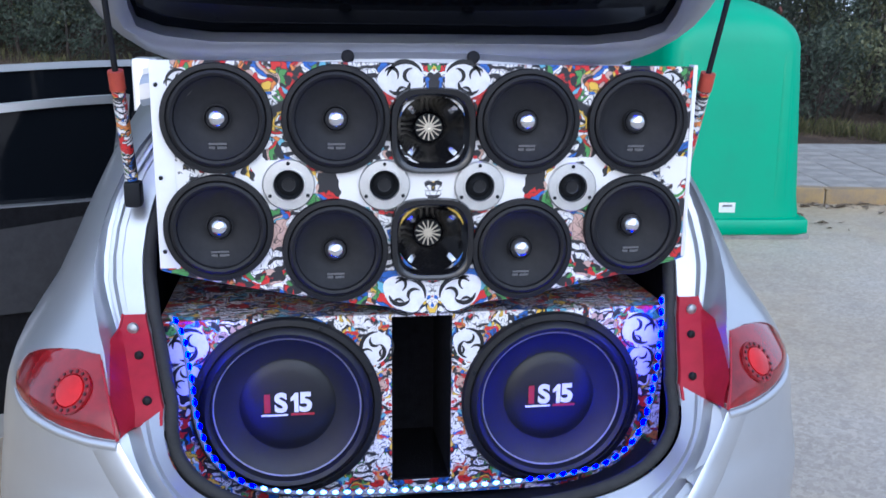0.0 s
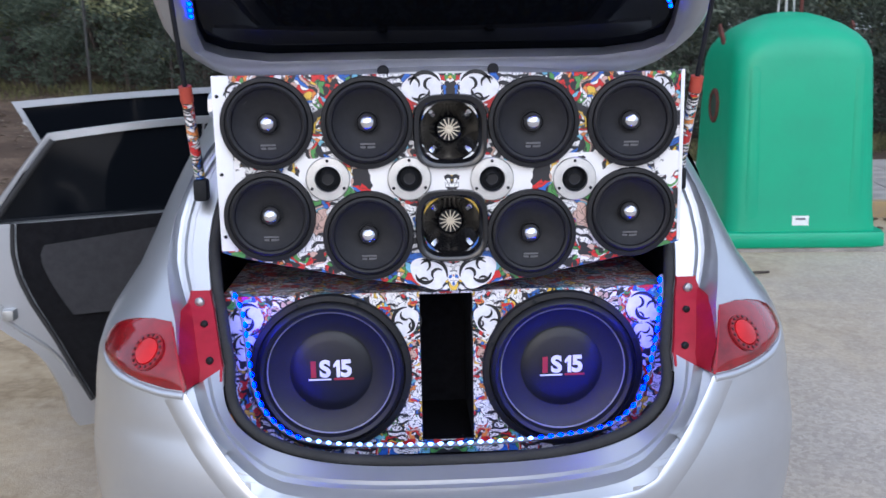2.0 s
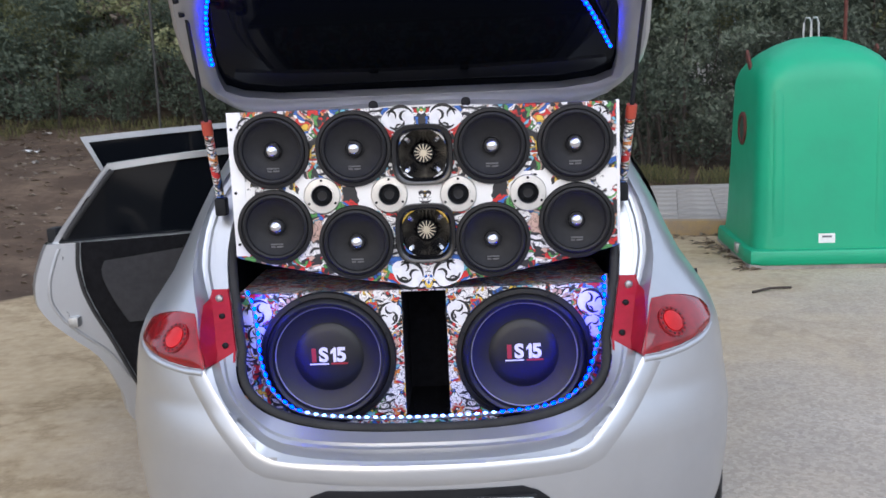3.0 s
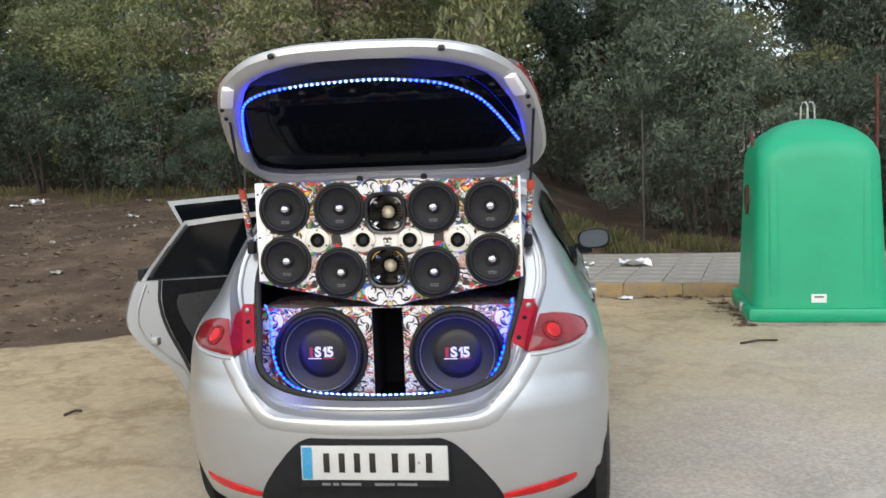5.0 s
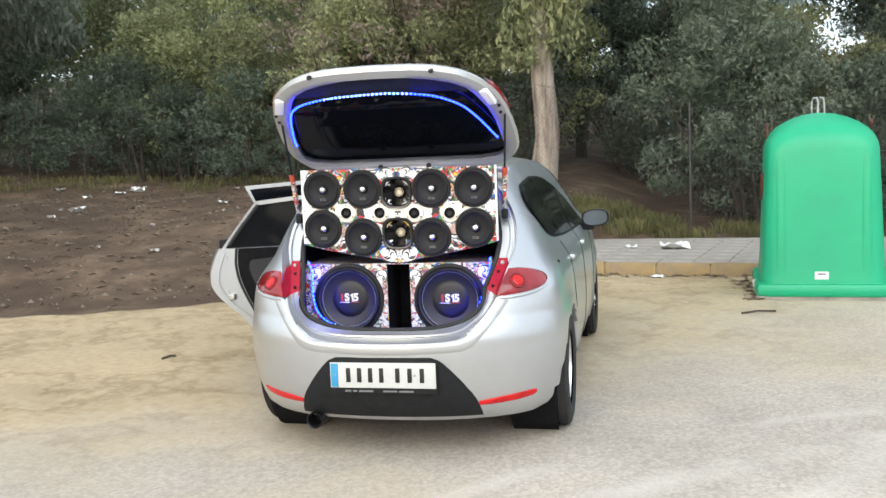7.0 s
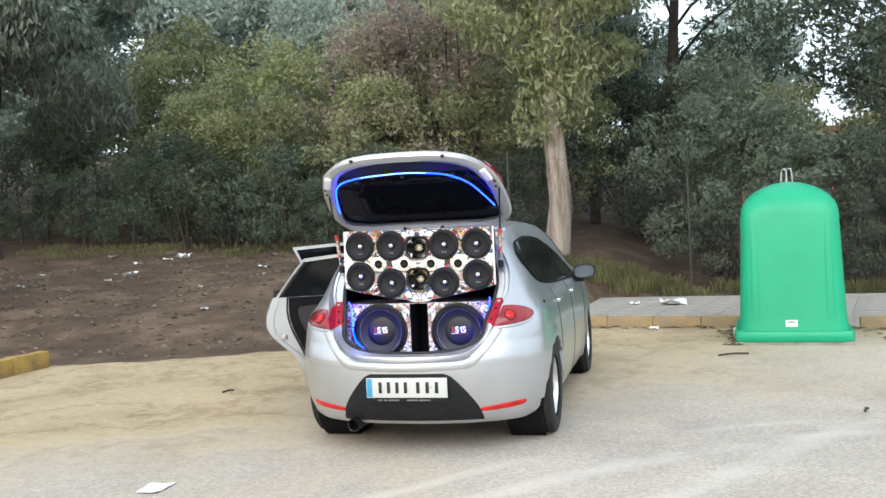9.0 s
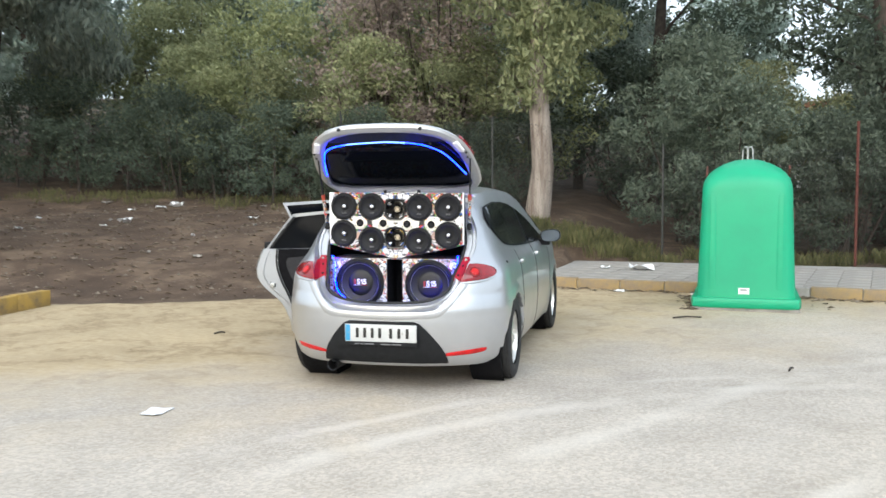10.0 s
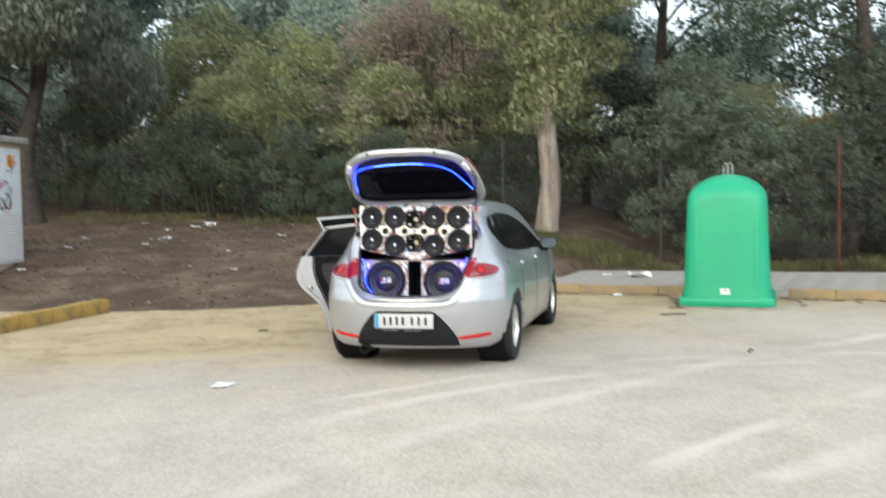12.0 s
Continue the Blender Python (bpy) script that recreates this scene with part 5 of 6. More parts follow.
def build_box():
    for x0, x1 in ((-0.505, -0.0605), (0.0605, 0.505)):
        shell = part("chamber", Geo().box(x0, x1, SUB_Y + 0.06, 0.72, 0.545, 0.935, 0.0), WRAP_BOX, sub)
        part("top_edge", Geo().box(x0, x1, SUB_Y + 0.0005, SUB_Y + 0.06, 0.93, 0.935), WRAP_BOX, sub)
        part("bottom_edge", Geo().box(x0, x1, SUB_Y + 0.0005, SUB_Y + 0.06, 0.545, 0.55), WRAP_BOX, sub)
    part("port_lintel", Geo().box(-0.0605, 0.0605, SUB_Y, 0.72, 0.930, 0.935), WRAP_BOX, sub)
    part("port_base", Geo().box(-0.0605, 0.0605, SUB_Y, 0.72, 0.545, 0.578), WRAP_BOX, sub)
    part("port_floor", Geo().box(-0.058, 0.058, SUB_Y + 0.002, 0.6, 0.578, 0.582), HORN_BLACK, sub)
    for x0, x1, x, z in ((-0.505, -0.0605, *SUBS[0]), (0.0605, 0.505, *SUBS[1])):
        part("front_panel", plate_mesh([(x0, 0.545), (x1, 0.545), (x1, 0.935), (x0, 0.935)], [(x, z, 0.165)], SUB_Y, WRAP_BOX, "front_panel"), None, sub)
    for x0, x1, y0 in ((-0.058, 0.058, 0.6), (-0.0602, -0.058, SUB_Y + 0.001), (0.058, 0.0602, SUB_Y + 0.001)):
        part("port_lining", Geo().box(x0, x1, y0, 0.62 if y0 == 0.6 else 0.6, 0.578, 0.93), BLACK_SOFT, sub, "black slot port lining")
    for s, x, z in ((-1, -0.267, 0.752), (1, 0.267, 0.745)):
        f = Geo().lathe([(0.186, 0.0), (0.186, -0.010), (0.183, -0.014), (0.172, -0.016), (0.168, -0.012), (0.168, 0.0)], 72)
        f.f, f.k = [q for q in f.f if len(q) == 4], [0] * sum(len(q) == 4 for q in f.f)
        w = part("subwoofer", f, SURROUND, sub, "large black subwoofer with white lettering", pose(x, SUB_Y, z))
        sr = Geo().lathe([(0.170, -0.008), (0.166, -0.020), (0.158, -0.026), (0.150, -0.022), (0.145, -0.010), (0.143, -0.004)], 64)
        sr.f, sr.k = [q for q in sr.f if len(q) == 4], [0] * sum(len(q) == 4 for q in sr.f)
        part("surround", sr, SUB_CONE, w, "wide rubber surround")
        rg = Geo().lathe([(0.1455, -0.010), (0.1440, -0.0125), (0.1420, -0.009)], 64)
        rg.f, rg.k = [q for q in rg.f if len(q) == 4], [0] * sum(len(q) == 4 for q in rg.f)
        part("stitch_ring", rg, RING_GREY, w, "pale thin ring")
        part("cone", Geo().lathe([(0.1435, -0.006), (0.13, 0.001), (0.098, 0.011), (0.095, 0.011), (0.092, 0.008), (0.07, 0.004), (0.04, 0.001), (0.0, 0.0)], 56), SUB_CONE, w, "black pressed cone")
        for i in range(8):
            a = radians(22.5 + 45 * i)
            part("screw", Geo().lathe([(0.005, -0.012), (0.005, -0.017), (0.0, -0.018)], 10, pose(0.177 * math.cos(a), 0, 0.177 * math.sin(a))), BLACK_PLASTIC, w)
        for body, at_x in (("S", -0.0135), ("5", 0.035)):
            cu = bpy.data.curves.new("letters", 'FONT')
            cu.body, cu.size, cu.extrude, cu.align_x, cu.offset = body, 0.054, 0.0008, 'CENTER', 0.0022
            tmp = bpy.data.objects.new("letters", cu)
            scene.collection.objects.link(tmp)
            me = bpy.data.meshes.new_from_object(tmp.evaluated_get(bpy.context.evaluated_depsgraph_get()))
            bpy.data.objects.remove(tmp)
            me.materials.clear()
            me.materials.append(WHITE_PRINT)
            part("lettering", me, None, w, "bold white lettering", pose(at_x, 0.000, -0.010, 90, 0, 0))
        one = Geo().fan([(0.012, 0, -0.0005), (0.0035, 0, -0.0005), (0.0035, 0, 0.026), (-0.0035, 0, 0.0225), (-0.0035, 0, 0.0295), (0.0055, 0, 0.0405), (0.012, 0, 0.0405)])
        part("lettering", one, WHITE_PRINT, w, "bold white lettering", pose(0.009, -0.0008, -0.012), smooth=False)
        part("print_bar", Geo().box(-0.046, -0.034, -0.0005, 0.0005, -0.012, 0.027), RED_PRINT, w, m=pose(0, -0.0005, 0))
        part("print_bar", Geo().box(-0.052, 0.0, -0.001, 0.001, -0.019, -0.0155), WHITE_PRINT, w, m=pose(0, -0.0005, 0))
        part("print_bar", Geo().box(0.006, 0.052, -0.001, 0.001, -0.019, -0.0145), RED_PRINT, w, m=pose(0, -0.0005, 0))
    for s in (-1, 1):
        build_motif(shell, s * 0.452, 0.885, 0.044, s, SUB_Y - 0.0012, 30)
        build_motif(shell, s * 0.458, 0.820, 0.034, s, SUB_Y - 0.0012, 80)
        build_motif(shell, s * 0.094, 0.868, 0.040, s, SUB_Y - 0.0012, 70)


build_box()

# ---------------------------------------------------------------- light strips
LED_BLUE = glowing("led_blue", (0.002, 0.006, 1.0), 85.0)
LED_WHITE = glowing("led_white_blue", (0.10, 0.21, 1.0), 13.0)
LED_BLUE_DIM = glowing("led_blue_dim", (0.006, 0.014, 1.0), 40.0)
LED_WHITE_DIM = glowing("led_white_blue_dim", (0.10, 0.21, 1.0), 9.0)
TAPE = material("clear_tape", (0.16, 0.17, 0.22), 0.3, 0, 0.1, 50)


def led_strip(name, pts, count, parent_label, group, bead, normal, pale, centre=None):
    pts = [Vector(p) for p in pts]
    seg = [(b - a).length for a, b in zip(pts, pts[1:])]
    total = sum(seg)

    def at(d):
        for a, b, s in zip(pts, pts[1:], seg):
            if d <= s:
                return a + (b - a) * (d / s), (b - a).normalized()
            d -= s
        return pts[-1], (pts[-1] - pts[-2]).normalized()
    th = thing(name, pts[0], parent_label, "light strip", group)
    fine = [at(total * i / 60)[0] for i in range(61)]
    part("tape", Geo().tube(fine, 0.0045, 6), TAPE, th, "clear flexible tape")
    lens = [Geo().lathe([(bead, 0.002), (bead, -0.002), (bead * 0.6, -0.0045), (0.0, -0.005)], 8, Matrix.Diagonal((1.7 if centre else 1.15, 1, 1, 1))).mesh("led", q) for q in ((LED_BLUE, LED_WHITE) if centre else (LED_BLUE_DIM, LED_WHITE_DIM))]
    for i in range(count):
        p, d = at(total * (i + 0.5) / count)
        face = Vector(normal).normalized()
        if centre:
            face = ((Vector(centre) - p).normalized() + face * 0.35).normalized()
        y = face * -1
        z = d.cross(y).normalized()
        y2 = z.cross(d).normalized()
        m = Matrix((d, y2, z)).transposed().to_4x4()
        m.translation = p + face * 0.003
        u = (i + 0.5) / count
        part("led", lens[1 if pale[0] < u < pale[1] else 0], None, th, m=m)


def smooth_path(pts, n):
    t = np.linspace(0, 1, len(pts))
    out = []
    for u in np.linspace(0, 1, n):
        out.append(tuple(smooth_lerp(list(zip(t, [p[k] for p in pts])), float(u)) for k in range(3)))
    return out


led_strip("boot_light_strip", smooth_path([(-0.478, 0.33, 0.955), (-0.457, 0.315, 0.91), (-0.445, 0.29, 0.84), (-0.435, 0.262, 0.775), (-0.412, 0.245, 0.71), (-0.372, 0.24, 0.663), (-0.315, 0.238, 0.634), (-0.2, 0.236, 0.619), (0, 0.236, 0.613), (0.2, 0.236, 0.621), (0.33, 0.238, 0.638), (0.39, 0.24, 0.667), (0.427, 0.245, 0.712), (0.452, 0.262, 0.775), (0.470, 0.285, 0.84), (0.485, 0.315, 0.91), (0.487, 0.33, 0.965)], 80), 64, "glowing blue light strip along the boot opening", "light strips", 0.0040, (0, -1, 0.3), (0.26, 0.62), (0.0, 0.30, 0.76))
led_strip("tailgate_light_strip", smooth_path([tuple(gate(x, s, -0.006)) for x, s in ((-0.548, 0.205), (-0.535, 0.30), (-0.505, 0.43), (-0.47, 0.50), (-0.40, 0.545), (-0.277, 0.577), (-0.13, 0.592), (0.02, 0.598), (0.14, 0.588), (0.253, 0.565), (0.33, 0.525), (0.395, 0.47), (0.455, 0.37), (0.525, 0.215))], 80), 72, "glowing blue light strip across the raised tailgate", "light strips", 0.0046, tuple(-OUTW), (0.34, 0.62))

# ---------------------------------------------------------------- recycling container
def build_bin():
    at = (2.925, 5.65, 0)
    th = thing("recycling_container", at, "large green plastic bottle bank with a rounded top on the lot", "recycling container")
    R = Matrix.Translation(at) @ pose(0, 0, 0, 0, 0, -5) @ Matrix.Diagonal((0.935, 1, 1, 1))

    def ring(hx, hy, z, p, n=64):
        out = []
        for i in range(n):
            a = 2 * math.pi * i / n
            c, s = math.cos(a), math.sin(a)
            k = 1 / (abs(c) ** p + abs(s) ** p) ** (1 / p)
            out.append(R @ Vector((hx * c * k, hy * s * k, z)))
        return out
    prof = [(0.60, 0.66, 0.14, 14), (0.585, 0.645, 0.30, 12), (0.568, 0.625, 0.70, 11), (0.553, 0.605, 1.10, 10), (0.542, 0.59, 1.40, 9), (0.535, 0.58, 1.465, 7), (0.515, 0.56, 1.525, 5.5), (0.47, 0.515, 1.59, 4.2), (0.39, 0.43, 1.655, 3.3), (0.28, 0.31, 1.71, 2.7), (0.16, 0.18, 1.748, 2.2), (0.05, 0.06, 1.76, 2.0)]
    g = Geo().grid([ring(*q) for q in prof], True)
    g.fan(ring(*prof[-1]))
    shell = part("body", g, GREEN_BIN, th, "green moulded plastic", sharp=70)
    sk = [(0.645, 0.71, 0.035, 16), (0.655, 0.72, 0.05, 16), (0.653, 0.718, 0.13, 16), (0.645, 0.71, 0.145, 16), (0.598, 0.658, 0.15, 14)]
    part("base_skirt", Geo().grid([ring(*q) for q in sk], True).fan(ring(*sk[0])), GREEN_BIN, th, "flared green base")
    part("base_plate", Geo().box(-0.64, 0.64, -0.70, 0.70, 0.0, 0.037, 0.004, R), CONCRETE, th, "grey metal base plate")
    # raised front ribs
    for x in (-0.40, 0.40):
        rows = []
        for z in np.linspace(0.2, 1.36, 10):
            y = -lerp([(0.14, 0.66), (0.3, 0.645), (0.7, 0.625), (1.1, 0.605), (1.38, 0.591)], z)
            w = lerp([(0.2, 0.055), (1.36, 0.04)], z)
            e = 0.012 * max(0.0, math.sin(math.pi * (z - 0.2) / 1.16)) ** 0.3
            rows.append([R @ Vector((x + w * u, y + 0.004 - e * (1 - u ** 4) + 0.02 * abs(x + w * u) ** 6, z)) for u in np.linspace(-1, 1, 9)])
        part("rib", Geo().grid(rows), GREEN_BIN, shell)
    part("label", Geo().box(-0.065, 0.065, -0.667, -0.652, 0.19, 0.265, 0.001, R @ pose(-0.02, 0.012, 0)), PAPER, shell, "small white sticker")
    part("print_bar", Geo().box(-0.04, 0.04, -0.6685, -0.6675, 0.235, 0.25, 0, R @ pose(-0.02, 0.012, 0)), GREY_PRINT, shell)
    # round mouths with brown rims on the end faces; flat dark discs paint their shade
    for s in (-1, 1):
        m = R @ pose(s * 0.557, 0.0, 1.05, 0, -2 * s, 90 * s)
        rim = Geo().lathe([(0.135, 0.03), (0.135, -0.012), (0.125, -0.02), (0.105, -0.018), (0.10, 0.0), (0.10, 0.03)], 32, m)
        rim.f, rim.k = [q for q in rim.f if len(q) == 4], [0] * sum(len(q) == 4 for q in rim.f)
        part("mouth_rim", rim, RUST, shell, "brown rubber rim")
        part("mouth", Geo().lathe([(0.102, -0.006), (0.0, -0.006)], 28, m), material("mouth_shade", (0.02, 0.06, 0.04), 0.8, 0, 0.3, 20), shell)
        tp = part("top_slot", Geo().box(-0.17, 0.17, -0.012, 0.012, -0.03, 0.03, 0.01, R @ pose(s * 0.505, 0.0, 1.555, 0, s * 40, 90)), RUST, shell, "brown slot trim")
    part("foot_clip", Geo().box(-0.02, 0.02, -0.05, 0.05, -0.04, 0.04, 0.006, R @ pose(-0.655, -0.3, 0.11)), STEEL, th)
    lp = Geo()
    for x in (-0.03, 0.03):
        lp.tube([R @ Vector((x - 0.035, 0, 1.74)), R @ Vector((x - 0.03, 0, 1.87)), R @ Vector((x - 0.015, 0, 1.91)), R @ Vector((x + 0.015, 0, 1.91)), R @ Vector((x + 0.03, 0, 1.87)), R @ Vector((x + 0.035, 0, 1.74))], 0.009, 8)
    part("lifting_loop", lp, STEEL, th, "galvanised lifting loops")


build_bin()

# ---------------------------------------------------------------- pavement, kerbs
def build_pavement():
    slab = Geo()
    xs = np.linspace(0.15, 16, 40)
    back = [10.45 - 0.12 * x for x in xs]
    front = [kerb_y(x) + 0.135 for x in xs]
    slab.grid([[(x, y, -0.1) for x, y in zip(xs, front)], [(x, y, 0.118) for x, y in zip(xs, front)], [(x, y, 0.118) for x, y in zip(xs, back)], [(x, y, -0.1) for x, y in zip(xs, back)]])
    slab.grid([[(0.15, front[0], -0.1), (0.15, front[0], 0.118)], [(0.15, back[0], -0.1), (0.15, back[0], 0.118)]])
    pv = tagged(part("pavement", slab, CONCRETE), "grey tiled pavement with a worn yellow kerb", "pavement", kind="structure")
    tile = Geo().box(-0.195, 0.195, -0.195, 0.195, 0.0, 0.03, 0.006).mesh("paving_tile", PAVER)
    rng = random.Random(7)
    ang = math.degrees(math.atan(-0.22))
    for i in range(30):
        for j in range(7):
            u, v = 0.22 + 0.40 * i, 0.36 + 0.40 * j
            x = 0.15 + u * math.cos(radians(ang)) + v * 0.21
            y = kerb_y(0.15) + u * math.sin(radians(ang)) + v * 0.977
            if y > 10.25 - 0.12 * x or x < 0.3:
                continue
            part("paving_tile", tile, None, pv, m=pose(x, y, 0.1 + rng.uniform(-0.003, 0.003), rng.uniform(-0.4, 0.4), rng.uniform(-0.4, 0.4), ang))
    kb = tagged(part("kerb", Geo().grid([[(x, kerb_y(x) + 0.02, -0.05), (x, kerb_y(x) + 0.02, 0.10), (x, kerb_y(x) + 0.14, 0.10)] for x in (0.2, 8, 16)]), CONCRETE), "worn yellow painted concrete kerb", "kerb", kind="structure")
    L = 0.62
    st = [Geo().box(-L / 2 + 0.006, L / 2 - 0.006, -0.005, 0.135, -0.06, 0.135, 0.014).mesh("kerb_stone", q) for q in (YELLOW_KERB, CONCRETE)]
    for i in range(24):
        x = 0.45 + i * L * math.cos(radians(ang))
        paint = 0 if i % 9 in (0, 1, 2, 3, 4, 6, 7) else 1
        part("kerb_stone", st[paint], None, kb, m=pose(x, kerb_y(x), rng.uniform(-0.006, 0.006), 0, rng.uniform(-0.5, 0.5), ang))
    kl = tagged(part("kerb", Geo().grid([[(-5.6, y, -0.05), (-5.6, y, 0.12), (-5.72, y, 0.12)] for y in (-9, 0, 3.6)]), CONCRETE), "bright yellow painted kerb beside the earth slope", "kerb", kind="structure")
    sl = Geo().box(-0.07, 0.07, -L / 2 + 0.006, L / 2 - 0.006, -0.06, 0.15, 0.016).mesh("kerb_stone", YELLOW_FRESH)
    for i in range(21):
        y = 3.62 - i * L
        part("kerb_stone", sl, None, kl, m=pose(-5.56 + 0.004 * i, y, 0.045 - 0.004 * min(i, 10) + rng.uniform(-0.006, 0.006), rng.uniform(-1, 1), 0, rng.uniform(-1, 1)))


# ---------------------------------------------------------------- fence
def build_fence():
    a, b = Vector((-4.3, 11.5, 0)), Vector((13.5, 9.3, 0))
    d = b - a
    n = d.length
    d.normalize()
    f = thing("chain_link_fence", a, "chain-link wire fence on rusty red posts behind the pavement", "fence")

    def base(u):
        p = a + d * u
        return ground_z(p.x, p.y + 0.2)
    plain = Geo().tube([(0, 0, -0.3), (0, 0, 2.1)], 0.019, 10).mesh("post", WIRE)
    red = Geo().tube([(0, 0, -0.3), (0, 0, 2.45)], 0.024, 10).mesh("post", RUST)
    u = 0.0
    while u < n:
        p = a + d * u
        part("post", red if 8 < u < 10 else plain, None, f, m=pose(p.x, p.y, base(u)))
        u += 3.14
    g = Geo()
    step, h = 0.075, 1.95
    k = -int(h / step)
    v, fc = [], []
    r = 0.0012
    while k * step < n:
        for s in (1, -1):
            u0 = k * step if s > 0 else k * step + h
            u1 = u0 + s * h
            z0, z1 = 0.0, h
            lo, hi = sorted((u0, u1))
            if lo < 0 or hi > n:
                continue
            p, q = a + d * u0, a + d * u1
            p.z, q.z = base(u0) + 0.05, base(u1) + 0.05 + h
            i = len(v)
            nrm = Vector((0, -1, 0)) * (r * s)
            up = Vector((d.x, d.y, 0)) * r * 1.4
            for w in (p, q):
                v += [tuple(w + up + nrm), tuple(w - up + nrm), tuple(w - nrm)]
            fc += [(i, i + 1, i + 4, i + 3), (i + 1, i + 2, i + 5, i + 4), (i + 2, i, i + 3, i + 5)]
        k += 1
    g.v, g.f, g.k = v, fc, [0] * len(fc)
    tagged(part("wire_mesh", g, WIRE, f, "thin galvanised wire mesh", smooth=False), kind="stuff")
    for z in (0.1, 1.0, 1.98):
        part("tension_wire", Geo().tube([(*(a + d * u)[:2], base(u) + z) for u in np.linspace(0, n, 24)], 0.002, 5), WIRE, f)


# ---------------------------------------------------------------- trees and bushes
LEAF_OLIVE = leafy("olive_leaves", (0.132, 0.150, 0.077), (0.232, 0.251, 0.132), (0.364, 0.364, 0.200))
# pine leaves; for the base shrubs, shade is put into this dark colour
LEAF_DARK = leafy("dark_leaves", (0.046, 0.064, 0.049), (0.084, 0.108, 0.078), (0.140, 0.168, 0.117))
LEAF_GREY = leafy("grey_green_leaves", (0.116, 0.144, 0.116), (0.201, 0.232, 0.185), (0.305, 0.327, 0.260))
LEAF_BROWN = leafy("dry_leaves", (0.20, 0.152, 0.128), (0.32, 0.258, 0.22), (0.44, 0.372, 0.325))
LEAF_LIME = leafy("light_leaves", (0.181, 0.208, 0.101), (0.289, 0.316, 0.155), (0.410, 0.423, 0.222))
LEAF_FEATHER = leafy("feathery_leaves", (0.078, 0.100, 0.071), (0.135, 0.165, 0.121), (0.205, 0.232, 0.172))
# skylight and haze on the high back trees, put into the leaf colour
LEAF_SKYLIT = leafy("skylit_leaves", (0.203, 0.258, 0.224), (0.328, 0.390, 0.331), (0.468, 0.523, 0.449))


def leaf_cloud(clumps, per, size, seed, hang=0.0, long=1.0):
    """Many small leaves: each clump is (centre, radii)."""
    rng = np.random.RandomState(seed)
    V, F = [], []
    for c, rad in clumps:
        n = int(per * (rad[0] * rad[1] * rad[2]) ** (2 / 3))
        p = rng.normal(size=(n, 3))
        p /= np.linalg.norm(p, axis=1)[:, None]
        p *= (rng.uniform(0.25, 1, size=(n, 1)) ** 0.5)
        p = np.array(c) + p * np.array(rad)
        a = rng.normal(size=(n, 3))
        if hang:
            a[:, 2] -= hang
        a /= np.linalg.norm(a, axis=1)[:, None]
        q = rng.normal(size=(n, 3))
        q -= a * np.sum(a * q, axis=1)[:, None]
        q /= np.linalg.norm(q, axis=1)[:, None]
        s = size * rng.uniform(0.6, 1.4, size=(n, 1))
        l, w = a * s * long, q * s * 0.45
        quad = np.stack([p - l, p + w, p + l, p - w], axis=1).reshape(-1, 3)
        k = len(V)
        V += quad.tolist()
        F += [(k + 4 * i, k + 4 * i + 1, k + 4 * i + 2, k + 4 * i + 3) for i in range(n)]
    g = Geo()
    g.v, g.f, g.k = V, F, [0] * len(F)
    return g


def crown_clumps(rng, height, spread, low, count, size):
    out = []
    for i in range(count):
        z = low + (height - low) * rng.random() ** 0.8
        q = (z - low) / (height - low)
        r = spread * (0.35 + 0.65 * math.sin(math.pi * min(1, 0.18 + 0.8 * q)))
        a = rng.uniform(0, 2 * math.pi)
        d = r * rng.random() ** 0.5
        s = size * rng.uniform(0.6, 1.3)
        out.append(((d * math.cos(a), d * math.sin(a), z), (s, s, s * rng.uniform(0.5, 0.85))))
    return out


def limb_tree(rng, height, trunk, spread, low, limbs):
    """A tapered trunk with limbs; local, base at the origin."""
    g = Geo()
    bend = [Vector((0.25 * trunk * 8 * noise.noise(Vector((z * 0.35, height, 0))), 0.2 * trunk * 8 * noise.noise(Vector((z * 0.35, 0, height))), z)) for z in np.linspace(0, height * 0.9, 12)]
    o = bend[0].copy()
    bend = [Vector((p.x - o.x, p.y - o.y, p.z)) for p in bend]
    g.tube([(0, 0, -0.3)] + [tuple(p) for p in bend], [trunk * 1.35, trunk * 1.1] + [trunk * (1 - 0.85 * i / 11) for i in range(1, 12)], 12)
    ends = []
    for i in range(limbs):
        z = low * 0.7 + (height * 0.85 - low * 0.7) * (i + rng.random()) / limbs
        j = min(11, int(z / (height * 0.9) * 11))
        p = bend[j].copy()
        p.z = z
        a = rng.uniform(0, 2 * math.pi)
        ln = spread * rng.uniform(0.6, 1.05) * (1.1 - 0.6 * z / height)
        path = [p]
        for k in range(1, 5):
            u = k / 4
            path.append(p + Vector((math.cos(a + 0.3 * u) * ln * u, math.sin(a + 0.3 * u) * ln * u, ln * 0.55 * u ** 0.8)) + Vector((rng.uniform(-0.1, 0.1), rng.uniform(-0.1, 0.1), 0)))
        r = trunk * (1 - 0.8 * z / height) * 0.32
        g.tube([tuple(q) for q in path], [r * (1 - 0.8 * k / 4) for k in range(5)], 7)
        ends += [path[2], path[3], path[4]]
    return g, ends


